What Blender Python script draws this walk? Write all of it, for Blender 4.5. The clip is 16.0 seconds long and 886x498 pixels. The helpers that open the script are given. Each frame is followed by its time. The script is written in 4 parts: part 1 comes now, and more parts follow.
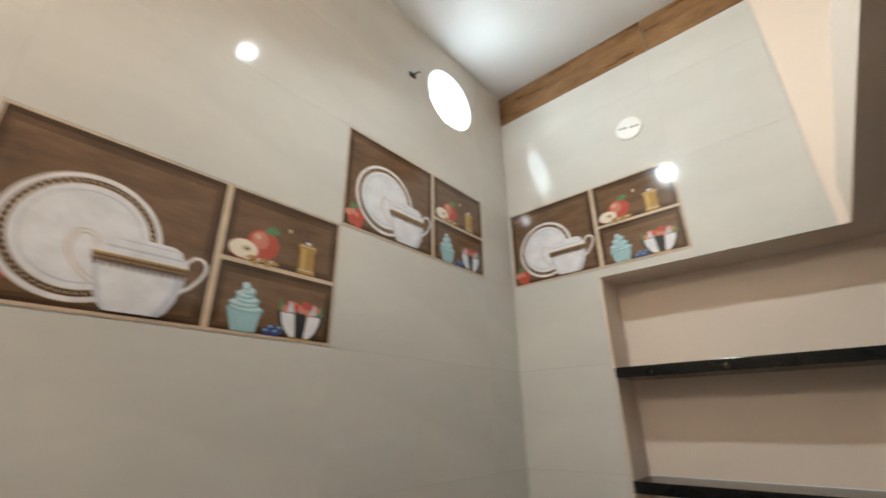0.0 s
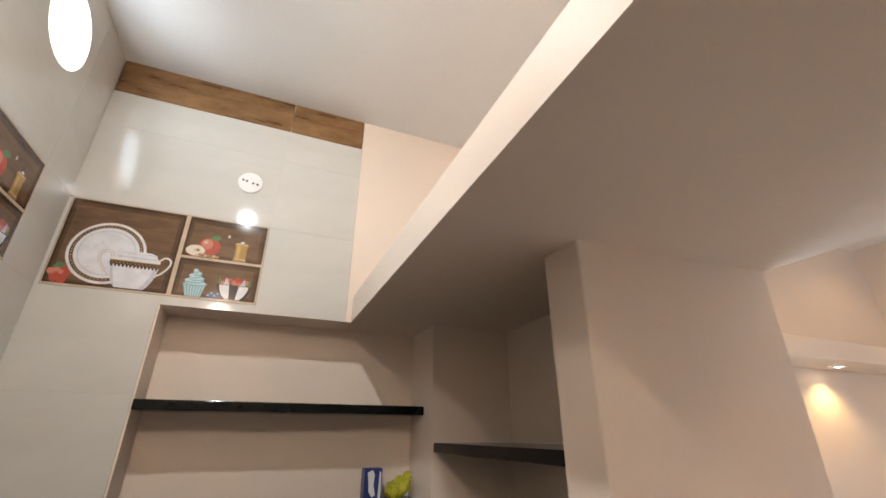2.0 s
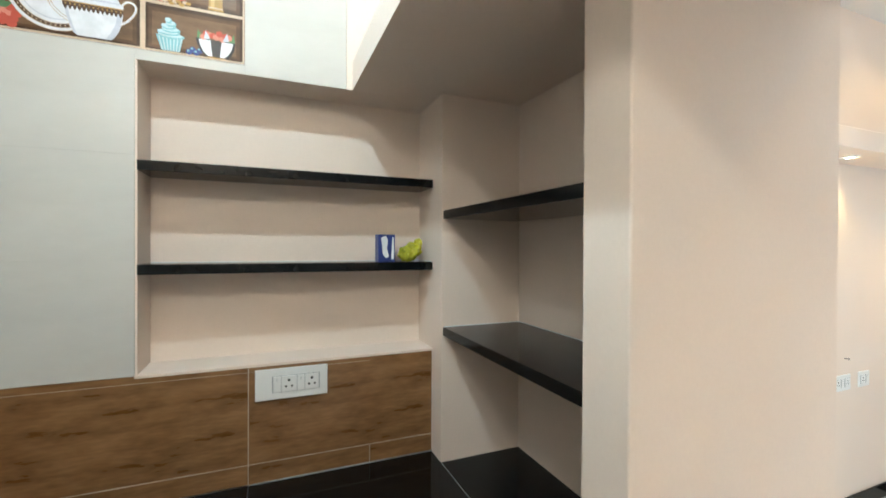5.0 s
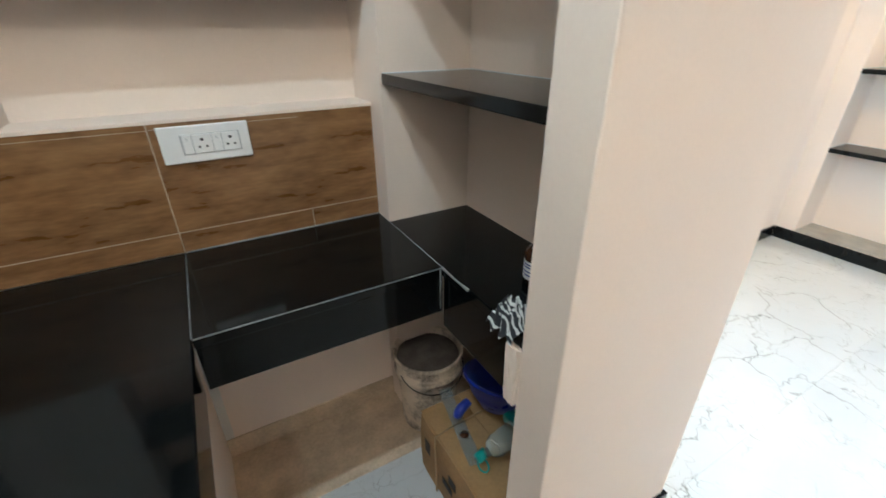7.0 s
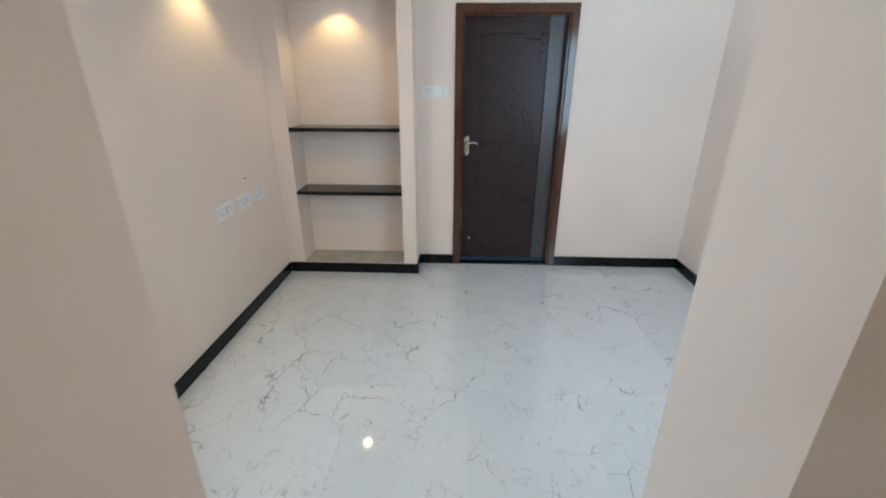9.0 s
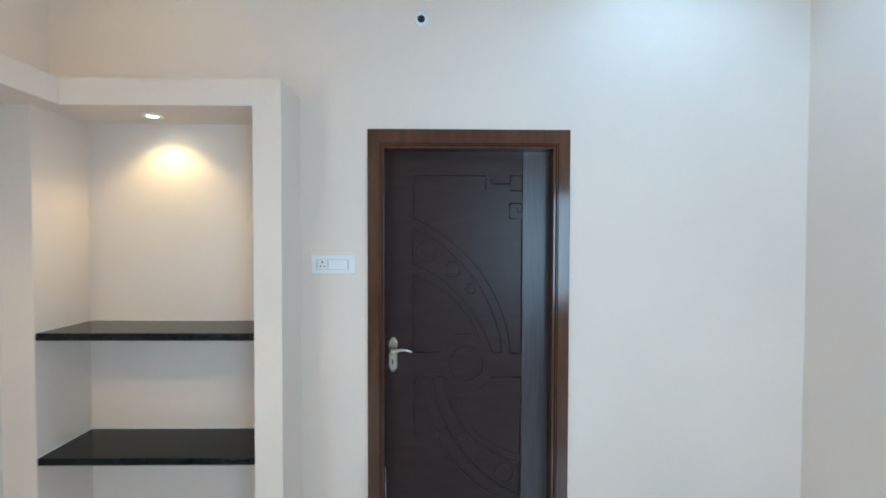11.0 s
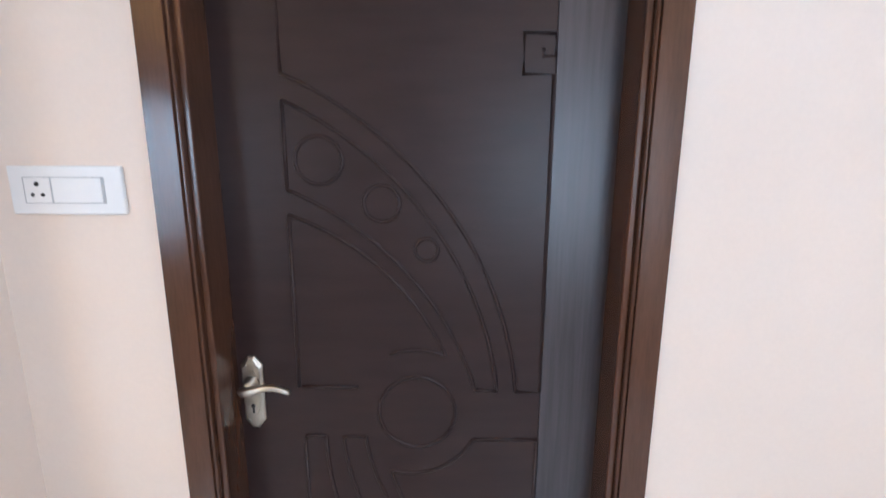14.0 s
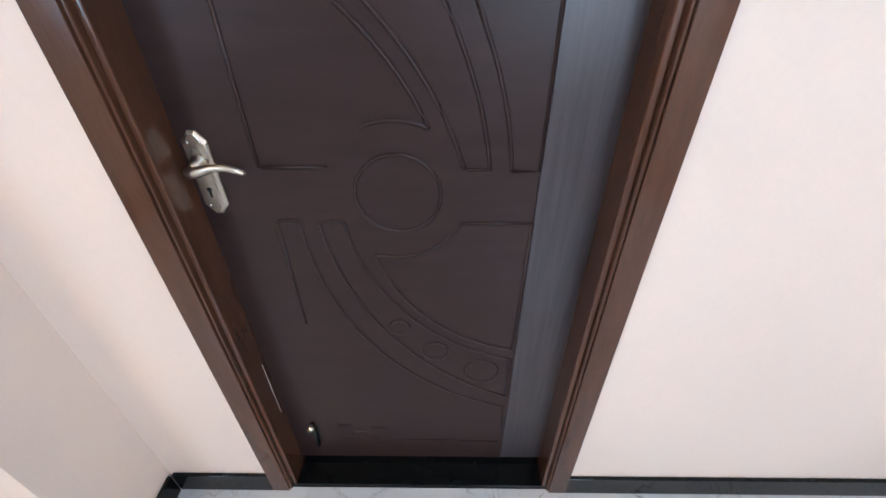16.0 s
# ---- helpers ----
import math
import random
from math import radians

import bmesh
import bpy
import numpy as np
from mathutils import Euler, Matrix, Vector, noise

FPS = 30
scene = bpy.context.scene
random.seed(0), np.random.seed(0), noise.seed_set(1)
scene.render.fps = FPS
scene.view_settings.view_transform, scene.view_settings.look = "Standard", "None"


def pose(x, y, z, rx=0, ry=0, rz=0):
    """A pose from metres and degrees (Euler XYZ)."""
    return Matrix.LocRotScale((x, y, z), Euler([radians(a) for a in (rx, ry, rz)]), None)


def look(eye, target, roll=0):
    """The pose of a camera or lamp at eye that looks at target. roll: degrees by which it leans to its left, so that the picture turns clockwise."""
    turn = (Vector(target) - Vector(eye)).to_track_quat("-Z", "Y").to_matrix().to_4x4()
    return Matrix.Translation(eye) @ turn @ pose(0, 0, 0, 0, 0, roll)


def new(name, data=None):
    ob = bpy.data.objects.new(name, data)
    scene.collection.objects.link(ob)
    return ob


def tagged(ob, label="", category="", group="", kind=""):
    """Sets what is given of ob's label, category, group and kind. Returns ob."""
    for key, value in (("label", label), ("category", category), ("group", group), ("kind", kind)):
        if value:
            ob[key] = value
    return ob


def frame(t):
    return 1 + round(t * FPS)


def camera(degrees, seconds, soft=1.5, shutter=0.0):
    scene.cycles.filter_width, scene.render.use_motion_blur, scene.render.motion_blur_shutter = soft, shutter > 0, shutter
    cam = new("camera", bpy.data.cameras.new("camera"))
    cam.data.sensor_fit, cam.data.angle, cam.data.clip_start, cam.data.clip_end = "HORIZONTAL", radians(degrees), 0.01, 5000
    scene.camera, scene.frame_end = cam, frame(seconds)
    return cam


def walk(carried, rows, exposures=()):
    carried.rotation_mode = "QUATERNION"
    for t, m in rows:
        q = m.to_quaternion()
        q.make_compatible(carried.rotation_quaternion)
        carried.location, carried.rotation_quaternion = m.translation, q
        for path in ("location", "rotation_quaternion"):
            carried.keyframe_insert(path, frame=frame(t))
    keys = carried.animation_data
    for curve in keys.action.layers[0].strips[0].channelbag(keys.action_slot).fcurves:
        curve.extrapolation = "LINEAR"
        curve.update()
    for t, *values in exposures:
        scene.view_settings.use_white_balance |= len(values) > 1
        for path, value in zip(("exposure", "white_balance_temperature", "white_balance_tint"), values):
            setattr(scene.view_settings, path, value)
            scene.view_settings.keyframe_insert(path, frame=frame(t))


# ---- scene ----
cam = camera(93.0, 16.0, soft=1.6, shutter=0.3)
PATH = [
    (0, (0.067, 0.193, 1.726), (-1.154, 1.589, 2.476), -0.8),
    (0.5, (-0.063, 0.209, 1.741), (-0.427, 2.028, 2.487), -0.5),
    (1, (-0.089, 0.149, 1.759), (0.298, 1.953, 2.531), -0.0),
    (1.5, (-0.087, 0.025, 1.767), (0.569, 1.73, 2.58), 0.2),
    (2, (-0.069, -0.034, 1.772), (0.626, 1.66, 2.575), 0.2),
    (2.5, (-0.074, -0.039, 1.754), (0.625, 1.7, 2.453), 0.3),
    (3, (-0.06, 0.003, 1.713), (0.645, 1.806, 2.216), 0.4),
    (5.5, (-0.061, 0.104, 1.575), (0.709, 1.939, 1.373), 0.2),
    (6, (-0.03, 0.155, 1.511), (0.736, 1.944, 1.049), 0.1),
    (6.5, (-0.011, 0.185, 1.455), (0.776, 1.874, 0.729), -0.0),
    (7, (-0.005, 0.185, 1.448), (0.875, 1.726, 0.525), -0.2),
    (7.5, (0.075, 0.163, 1.43), (1.279, 1.424, 0.449), -0.1),
    (8, (0.261, 0.1, 1.425), (1.789, 0.929, 0.436), -0.6),
    (8.5, (0.346, 0.019, 1.464), (2.077, 0.402, 0.539), -0.3),
    (9, (0.415, 0.033, 1.568), (2.27, 0.107, 0.824), 0.2),
    (9.5, (0.65, -0.004, 1.583), (2.596, -0.029, 1.118), 0.0),
    (10, (1.06, -0.067, 1.603), (3.047, -0.122, 1.379), 0.0),
    (12.5, (3.084, -0.425, 1.598), (5.084, -0.44, 1.604), 0.2),
    (13, (3.123, -0.434, 1.607), (5.123, -0.432, 1.566), 0.2),
    (13.5, (3.173, -0.433, 1.586), (5.166, -0.414, 1.417), 0.2),
    (14, (3.226, -0.433, 1.524), (5.192, -0.414, 1.159), 0.2),
    (14.5, (3.264, -0.417, 1.472), (5.165, -0.429, 0.849), 0.6),
    (15, (3.305, -0.436, 1.416), (5.108, -0.42, 0.551), 0.0),
    (15.5, (3.343, -0.44, 1.394), (5.031, -0.427, 0.322), -0.2),
    (16, (3.355, -0.467, 1.399), (4.966, -0.439, 0.214), -0.5),
]
EXPOSURES = [(0.0, 0.15, 6350, 4), (0.5, 0.20, 6350, 4), (2.0, 0.13, 6600, 11), (3.0, 0.25, 6450, 9), (5.5, 1.0, 5450, -5), (7.0, 1.02, 5400, -2), (8.0, 0.38, 6100, 4),
             (9.0, -0.12, 5450, -1), (9.5, -0.30, 5250, -2), (10.0, -0.15, 4900, -8), (12.5, 0.22, 5000, -2), (13.0, 0.25, 5350, 4), (14.5, 0.55, 5600, 9), (16.0, 0.6, 5600, 9)]
walk(cam, [(t, look(eye, target, roll)) for t, eye, target, roll in PATH], EXPOSURES)

# ---- world and large lights ----
world = bpy.data.worlds.new("world")
scene.world = world
world.use_nodes = True
wn = world.node_tree.nodes
sky = wn.new("ShaderNodeTexSky")
sky.sky_type, sky.sun_disc = "NISHITA", False
sky.sun_elevation, sky.sun_rotation = radians(48), radians(200)
wn["Background"].inputs["Strength"].default_value = 0.12
world.node_tree.links.new(sky.outputs[0], wn["Background"].inputs["Color"])


def lamp(name, kind, m, energy, color, size=0.1, spot=120, size_y=0):
    data = bpy.data.lights.new(name, kind)
    data.energy, data.color = energy, color
    if kind == "AREA":
        data.size = size
        if size_y:
            data.shape, data.size_y = "RECTANGLE", size_y
    elif kind == "SUN":
        data.angle = radians(0.5)
    else:
        data.shadow_soft_size = size
    if kind == "SPOT":
        data.spot_size, data.spot_blend = radians(spot), 0.6
    ob = new(name, data)
    ob.matrix_world = m
    return ob


DOWN = pose(0, 0, 0)
WARM = (1.0, 0.64, 0.26)
COOL = (0.86, 0.93, 1.0)
lamp("sun", "SUN", look((0, 0, 0), (-0.35, 0.8, -1.1)), 3.0, (1.0, 0.95, 0.88))
lamp("kitchen_light", "AREA", look((-0.305, 0.58, 2.932), (0.45, 0.95, 1.75)), 7.8, (0.88, 0.95, 0.97), 0.036)
lamp("ventilator_daylight", "AREA", look((-0.752, 1.171, 2.846), (0.2, 1.171, 2.846)), 0.8, (0.72, 0.86, 1.0), 0.228).data.shape = "DISK"
lamp("kitchen_bulb_light", "POINT", pose(-0.47, -0.54, 2.63), 14.0, (1.0, 0.85, 0.70), 0.04)
lamp("window_daylight", "AREA", look((1.63, 1.60, 1.5), (1.75, 0.0, 0.85)), 17, (0.66, 0.83, 1.0), 0.85, size_y=1.0)
# daylight through the added side window, which is never in view
lamp("window_daylight", "AREA", look((1.00, -1.36, 1.52), (4.0, -1.15, 1.35)), 23, (0.76, 0.88, 1.0), 0.95, size_y=1.2)
lamp("band_light", "SPOT", pose(2.945, 1.386, 2.118), 8, WARM, 0.014, 125)
lamp("band_light", "SPOT", pose(1.55, 1.384, 2.118), 8, WARM, 0.014, 125)
lamp("niche_light", "SPOT", pose(3.886, 0.99, 2.118), 7, WARM, 0.014, 125)
lamp("ceiling_light_warm", "SPOT", pose(3.39, 1.01, 3.04), 5, WARM, 0.016, 140)
lamp("ceiling_light_cool", "SPOT", pose(3.39, -1.30, 3.04), 16, (0.58, 0.78, 1.0), 0.016, 150)
# next two are guessed lamps out of view, added to warm soffit and jamb
lamp("ceiling_light_warm", "SPOT", pose(1.75, 1.17, 3.04), 46, WARM, 0.016, 140)
lamp("ceiling_light_warm", "SPOT", pose(1.75, -1.30, 3.04), 20, (1.0, 0.60, 0.30), 0.016, 150)


# ---- materials ----
def material(name, color, rough=0.5, metal=0.0, vary=0.12, scale=6.0, grain=60.0, bump=0.05, coat=0.0, stretch=(1, 1, 1), dark=None, alpha=None):
    """A surface of one colour with stains and grain at two scales, and fine relief."""
    m = bpy.data.materials.new(name)
    m.use_nodes = True
    nt = m.node_tree
    n, l = nt.nodes, nt.links
    b = n["Principled BSDF"]
    geo = n.new("ShaderNodeTexCoord")
    mp = n.new("ShaderNodeMapping")
    mp.inputs["Scale"].default_value = stretch
    l.new(geo.outputs["Object"], mp.inputs[0])
    big = n.new("ShaderNodeTexNoise")
    big.inputs["Scale"].default_value, big.inputs["Detail"].default_value = scale, 5
    fine = n.new("ShaderNodeTexNoise")
    fine.inputs["Scale"].default_value, fine.inputs["Detail"].default_value = grain, 3
    for t in (big, fine):
        l.new(mp.outputs[0], t.inputs["Vector"])
    mix = n.new("ShaderNodeMath")
    mix.operation = "MULTIPLY_ADD"
    mix.inputs[1].default_value = 0.35
    l.new(fine.outputs[0], mix.inputs[0])
    l.new(big.outputs[0], mix.inputs[2])
    ramp = n.new("ShaderNodeValToRGB")
    lo = dark or tuple(c * (1 - vary) for c in color)
    hi = tuple(min(1, c * (1 + vary * 0.5)) for c in color)
    ramp.color_ramp.elements[0].position, ramp.color_ramp.elements[1].position = 0.45, 0.9
    ramp.color_ramp.elements[0].color, ramp.color_ramp.elements[1].color = (*lo, 1), (*hi, 1)
    l.new(mix.outputs[0], ramp.inputs[0])
    l.new(ramp.outputs[0], b.inputs["Base Color"])
    rr = n.new("ShaderNodeMapRange")
    rr.inputs[3].default_value, rr.inputs[4].default_value = max(0.02, rough - 0.06), min(1, rough + 0.08)
    l.new(big.outputs[0], rr.inputs[0])
    l.new(rr.outputs[0], b.inputs["Roughness"])
    b.inputs["Metallic"].default_value = metal
    b.inputs["Coat Weight"].default_value = coat
    b.inputs["Coat Roughness"].default_value = 0.08
    if bump:
        bp = n.new("ShaderNodeBump")
        bp.inputs["Strength"].default_value, bp.inputs["Distance"].default_value = bump, 0.002
        l.new(fine.outputs[0], bp.inputs["Height"])
        l.new(bp.outputs[0], b.inputs["Normal"])
    return m


def glow(name, color, strength):
    m = bpy.data.materials.new(name)
    m.use_nodes = True
    b = m.node_tree.nodes["Principled BSDF"]
    b.inputs["Base Color"].default_value = (*color, 1)
    b.inputs["Emission Color"].default_value = (*color, 1)
    b.inputs["Emission Strength"].default_value = strength
    return m


def marble_material():
    m = material("marble_tile", (0.60, 0.62, 0.635), 0.03, vary=0.05, scale=1.2, grain=9, bump=0)
    nt = m.node_tree
    n, l = nt.nodes, nt.links
    b = n["Principled BSDF"]
    tc, base = n["Texture Coordinate"], n["Color Ramp"]
    info = n.new("ShaderNodeObjectInfo")
    off = n.new("ShaderNodeVectorMath")
    off.operation = "MULTIPLY_ADD"
    comb = n.new("ShaderNodeCombineXYZ")
    for i in range(3):
        l.new(info.outputs["Random"], comb.inputs[i])
    off.inputs[1].default_value = (37, 53, 11)
    l.new(comb.outputs[0], off.inputs[0])
    l.new(tc.outputs["Object"], off.inputs[2])
    warp = n.new("ShaderNodeTexNoise")
    warp.inputs["Scale"].default_value, warp.inputs["Detail"].default_value = 3.0, 6
    l.new(off.outputs[0], warp.inputs["Vector"])
    add = n.new("ShaderNodeVectorMath")
    add.operation = "MULTIPLY_ADD"
    add.inputs[1].default_value = (0.55, 0.55, 0.55)
    l.new(warp.outputs["Color"], add.inputs[0])
    l.new(off.outputs[0], add.inputs[2])
    veins = None
    for sc, width, gate in ((2.6, 0.013, 0.49), (5.5, 0.014, 0.54), (9.5, 0.016, 0.58)):
        vor = n.new("ShaderNodeTexVoronoi")
        vor.feature = "DISTANCE_TO_EDGE"
        vor.inputs["Scale"].default_value = sc
        l.new(add.outputs[0], vor.inputs["Vector"])
        ln = n.new("ShaderNodeMapRange")
        ln.inputs[1].default_value, ln.inputs[2].default_value, ln.inputs[3].default_value, ln.inputs[4].default_value = 0.0, width, 1.0, 0.0
        l.new(vor.outputs[0], ln.inputs[0])
        patch = n.new("ShaderNodeTexNoise")
        patch.inputs["Scale"].default_value, patch.inputs["Detail"].default_value = sc * 0.9, 4
        l.new(off.outputs[0], patch.inputs["Vector"])
        pr = n.new("ShaderNodeMapRange")
        pr.inputs[1].default_value, pr.inputs[2].default_value = gate - 0.06, gate + 0.14
        l.new(patch.outputs[0], pr.inputs[0])
        mul = n.new("ShaderNodeMath")
        mul.operation = "MULTIPLY"
        l.new(ln.outputs[0], mul.inputs[0])
        l.new(pr.outputs[0], mul.inputs[1])
        if veins is None:
            veins = mul
        else:
            mx = n.new("ShaderNodeMath")
            mx.operation = "MAXIMUM"
            l.new(veins.outputs[0], mx.inputs[0])
            l.new(mul.outputs[0], mx.inputs[1])
            veins = mx
    b.inputs["Specular IOR Level"].default_value = 0.8
    mixc = n.new("ShaderNodeMix")
    mixc.data_type = "RGBA"
    l.new(veins.outputs[0], mixc.inputs[0])
    l.new(base.outputs[0], mixc.inputs[6])
    mixc.inputs[7].default_value = (0.20, 0.195, 0.185, 1)
    l.new(mixc.outputs[2], b.inputs["Base Color"])
    return m


PEACH = material("peach_paint", (0.80, 0.682, 0.588), 0.55, vary=0.05, scale=1.5, grain=120, bump=0.12)
WHITE = material("white_paint", (0.80, 0.79, 0.78), 0.6, vary=0.05, scale=1.8, grain=90, bump=0.12)
TILE = material("cream_wall_tile", (0.60, 0.585, 0.55), 0.06, vary=0.06, scale=2.5, grain=14, bump=0.0, stretch=(1, 1, 3))
GROUT = material("grout", (0.70, 0.68, 0.63), 0.8, vary=0.15, grain=200)
WOODTILE = material("wood_look_tile", (0.30, 0.165, 0.070), 0.28, dark=(0.13, 0.060, 0.020), scale=4.5, grain=22, bump=0.03, stretch=(1.2, 1.2, 5.5))
GRANITE = material("black_granite", (0.005, 0.0058, 0.006), 0.07, vary=0.4, scale=30, grain=300, bump=0.0)
SHELF_STONE = material("black_stone_shelf", (0.007, 0.008, 0.0085), 0.12, vary=0.4, scale=30, grain=300, bump=0.0)
MARBLE = marble_material()
for m in (GRANITE, SHELF_STONE):
    m.node_tree.nodes["Principled BSDF"].inputs["Specular IOR Level"].default_value = 0.22
CEMENT = material("cement_screed", (0.62, 0.49, 0.35), 0.75, vary=0.35, scale=7, grain=90, bump=0.3)
WPAINT = material("white_window_paint", (0.82, 0.83, 0.84), 0.4, vary=0.05, grain=90, bump=0.08)
CEMENT_GREY = material("grey_cement", (0.42, 0.39, 0.34), 0.7, vary=0.25, scale=8, grain=90, bump=0.2)
DOORFRAME = material("varnished_brown_frame", (0.086, 0.037, 0.021), 0.13, vary=0.3, scale=5, grain=40, bump=0.015, stretch=(6, 6, 0.7))
DOORLEAF = material("dark_brown_door_laminate", (0.032, 0.0180, 0.0170), 0.36, vary=0.22, scale=3, grain=50, bump=0.04, stretch=(2, 2, 12))
DOORLEAF.node_tree.nodes["Principled BSDF"].inputs["Specular IOR Level"].default_value = 0.26
STEEL = material("brushed_steel", (0.62, 0.58, 0.50), 0.3, 1.0, vary=0.2, scale=20, grain=200, bump=0.05)
PLASTIC = material("white_plastic", (0.82, 0.82, 0.81), 0.3, vary=0.03, grain=80, bump=0.0)
BLACK = material("black_hole", (0.01, 0.01, 0.01), 0.6, vary=0.1, bump=0)


# ---- mesh helpers ----
def box(bm, x0, x1, y0, y1, z0, z1, bevel=0.0, seg=1):
    r = bmesh.ops.create_cube(bm, size=1)
    bmesh.ops.scale(bm, vec=(abs(x1 - x0), abs(y1 - y0), abs(z1 - z0)), verts=r["verts"])
    bmesh.ops.translate(bm, vec=((x0 + x1) / 2, (y0 + y1) / 2, (z0 + z1) / 2), verts=r["verts"])
    if bevel:
        edges = list({e for v in r["verts"] for e in v.link_edges})
        bmesh.ops.bevel(bm, geom=edges, offset=bevel, segments=seg, affect="EDGES", profile=0.5)
    return bm


def boxes(*rows, bevel=0.0, seg=1):
    bm = bmesh.new()
    for r in rows:
        box(bm, *r, bevel=bevel, seg=seg)
    return bm


def prism(bm, pts, z0, z1):
    """An upright block on the outline pts (x, y)."""
    a = [bm.verts.new((x, y, z0)) for x, y in pts]
    b = [bm.verts.new((x, y, z1)) for x, y in pts]
    bm.faces.new(a), bm.faces.new(b)
    for i in range(len(a)):
        j = (i + 1) % len(a)
        bm.faces.new((a[i], a[j], b[j], b[i]))
    bmesh.ops.recalc_face_normals(bm, faces=bm.faces)
    return bm


def turned(profile, segments=40, cap=True):
    """A turned shape: profile of (radius, z) from bottom to top."""
    bm = bmesh.new()
    rings = []
    for r, z in profile:
        rings.append([bm.verts.new((r * math.cos(2 * math.pi * i / segments), r * math.sin(2 * math.pi * i / segments), z)) for i in range(segments)])
    for a, b in zip(rings, rings[1:]):
        for i in range(segments):
            bm.faces.new((a[i], a[(i + 1) % segments], b[(i + 1) % segments], b[i]))
    if cap:
        for ring, flip in ((rings[0], True), (rings[-1], False)):
            bm.faces.new(ring[::-1] if flip else ring)
    for f in bm.faces:
        f.smooth = True
    return bm


def tube(points, radius, segments=8, closed=False):
    """A round bar along points; radius may be a list, one value a point."""
    bm = bmesh.new()
    pts = [Vector(p) for p in points]
    rings = []
    for i, p in enumerate(pts):
        a = pts[i - 1] if (i or closed) else p
        b = pts[(i + 1) % len(pts)] if (i < len(pts) - 1 or closed) else p
        d = (b - a).normalized()
        up = Vector((0, 0, 1)) if abs(d.z) < 0.9 else Vector((1, 0, 0))
        u = d.cross(up).normalized()
        v = d.cross(u)
        r = radius[i] if isinstance(radius, (list, tuple)) else radius
        rings.append([bm.verts.new(p + (u * math.cos(2 * math.pi * k / segments) + v * math.sin(2 * math.pi * k / segments)) * r) for k in range(segments)])
    pairs = list(zip(rings, rings[1:])) + ([(rings[-1], rings[0])] if closed else [])
    for a, b in pairs:
        for k in range(segments):
            bm.faces.new((a[k], a[(k + 1) % segments], b[(k + 1) % segments], b[k]))
    if not closed:
        bm.faces.new(rings[0][::-1])
        bm.faces.new(rings[-1])
    bmesh.ops.recalc_face_normals(bm, faces=bm.faces)
    for f in bm.faces:
        f.smooth = True
    return bm


def mesh_of(name, bm, mat):
    me = bpy.data.meshes.new(name)
    bm.to_mesh(me)
    bm.free()
    for m in (mat if isinstance(mat, (list, tuple)) else [mat]):
        me.materials.append(m)
    return me


def thing(name, at, label, category, group=""):
    ob = new(name)
    ob.location = at
    ob.empty_display_size = 0.05
    return tagged(ob, label, category, group)


def part(name, bm, mat, parent, label="", at=None):
    """One mesh under a thing, given in world coordinates (at None) or round its own origin at the world place at."""
    base = parent.matrix_basis.translation if parent.parent is None else parent.parent.matrix_basis.translation + parent.matrix_basis.translation
    if at is None:
        bmesh.ops.translate(bm, vec=-base, verts=bm.verts)
    ob = new(name, mesh_of(name, bm, mat))
    ob.parent = parent
    if at is not None:
        ob.location = Vector(at) - base
    return tagged(ob, label)


def structure(name, bm, mat, label=""):
    ob = new(name, mesh_of(name, bm, mat))
    return tagged(ob, label, kind="structure")


# ---- the plan ----
W1, W2 = -0.74, 1.515          # tiled kitchen walls: x of the long one, y of the one with the niche
CEIL = 3.07
XA, XB = 0.495, 1.053          # kitchen face and hall face of the wall between kitchen and hall
JAMB, JAMB2 = 0.577, -0.358    # the two sides of the opening
SOFFIT, LOFT = 2.147, 2.245
XD, XN = 3.979, 3.745           # hall end wall, front of the hall niche
YR = -1.930                    # hall's other side wall
HW = 1.508                      # hall wall with the window
YB = -0.8                      # back of the kitchen
NX0, NX1, NY = -0.416, 0.492, 1.662   # kitchen niche
AX, AY0, AY1 = 0.806, 0.716, 1.425     # shelf alcove: back, ends
CT = 0.868                     # worktop height

# ---- setting ----
structure("floor", boxes((W1 - 0.2, 4.3, YR - 0.4, W2 + 0.35, -0.15, -0.012)), GROUT, "grout bed under the floor tiles")
structure("ceiling", boxes((W1 - 0.2, 4.3, YR - 0.4, W2 + 0.35, CEIL, CEIL + 0.15)), WHITE, "plain white painted ceiling")

VY, VZ, VR = 1.171, 2.846, 0.122    # round ventilator
WT = 0.11                           # thickness of the wall round it


def holed_plate(bm, x, y0, y1, z0, z1, cy, cz, r, n=48):
    """A rectangle at x with a round hole; returns the hole's rim."""
    angles = sorted([2 * math.pi * (i + 0.5) / n for i in range(n)] + [math.atan2(z - cz, y - cy) % (2 * math.pi) for y in (y0, y1) for z in (z0, z1)])
    inner, outer = [], []
    for a in angles:
        c, s = math.cos(a), math.sin(a)
        k = min((y1 - cy) / c if c > 1e-9 else (y0 - cy) / c if c < -1e-9 else 99, (z1 - cz) / s if s > 1e-9 else (z0 - cz) / s if s < -1e-9 else 99)
        inner.append(bm.verts.new((x, cy + r * c, cz + r * s)))
        outer.append(bm.verts.new((x, cy + k * c, cz + k * s)))
    for i in range(len(angles)):
        j = (i + 1) % len(angles)
        bm.faces.new((inner[i], outer[i], outer[j], inner[j]))
    return inner


def holed_block(bm, x0, x1, y0, y1, z0, z1, cy, cz, r):
    a = holed_plate(bm, x1, y0, y1, z0, z1, cy, cz, r)
    b = holed_plate(bm, x0, y0, y1, z0, z1, cy, cz, r)
    for i in range(len(a)):
        j = (i + 1) % len(a)
        bm.faces.new((a[i], b[i], b[j], a[j]))


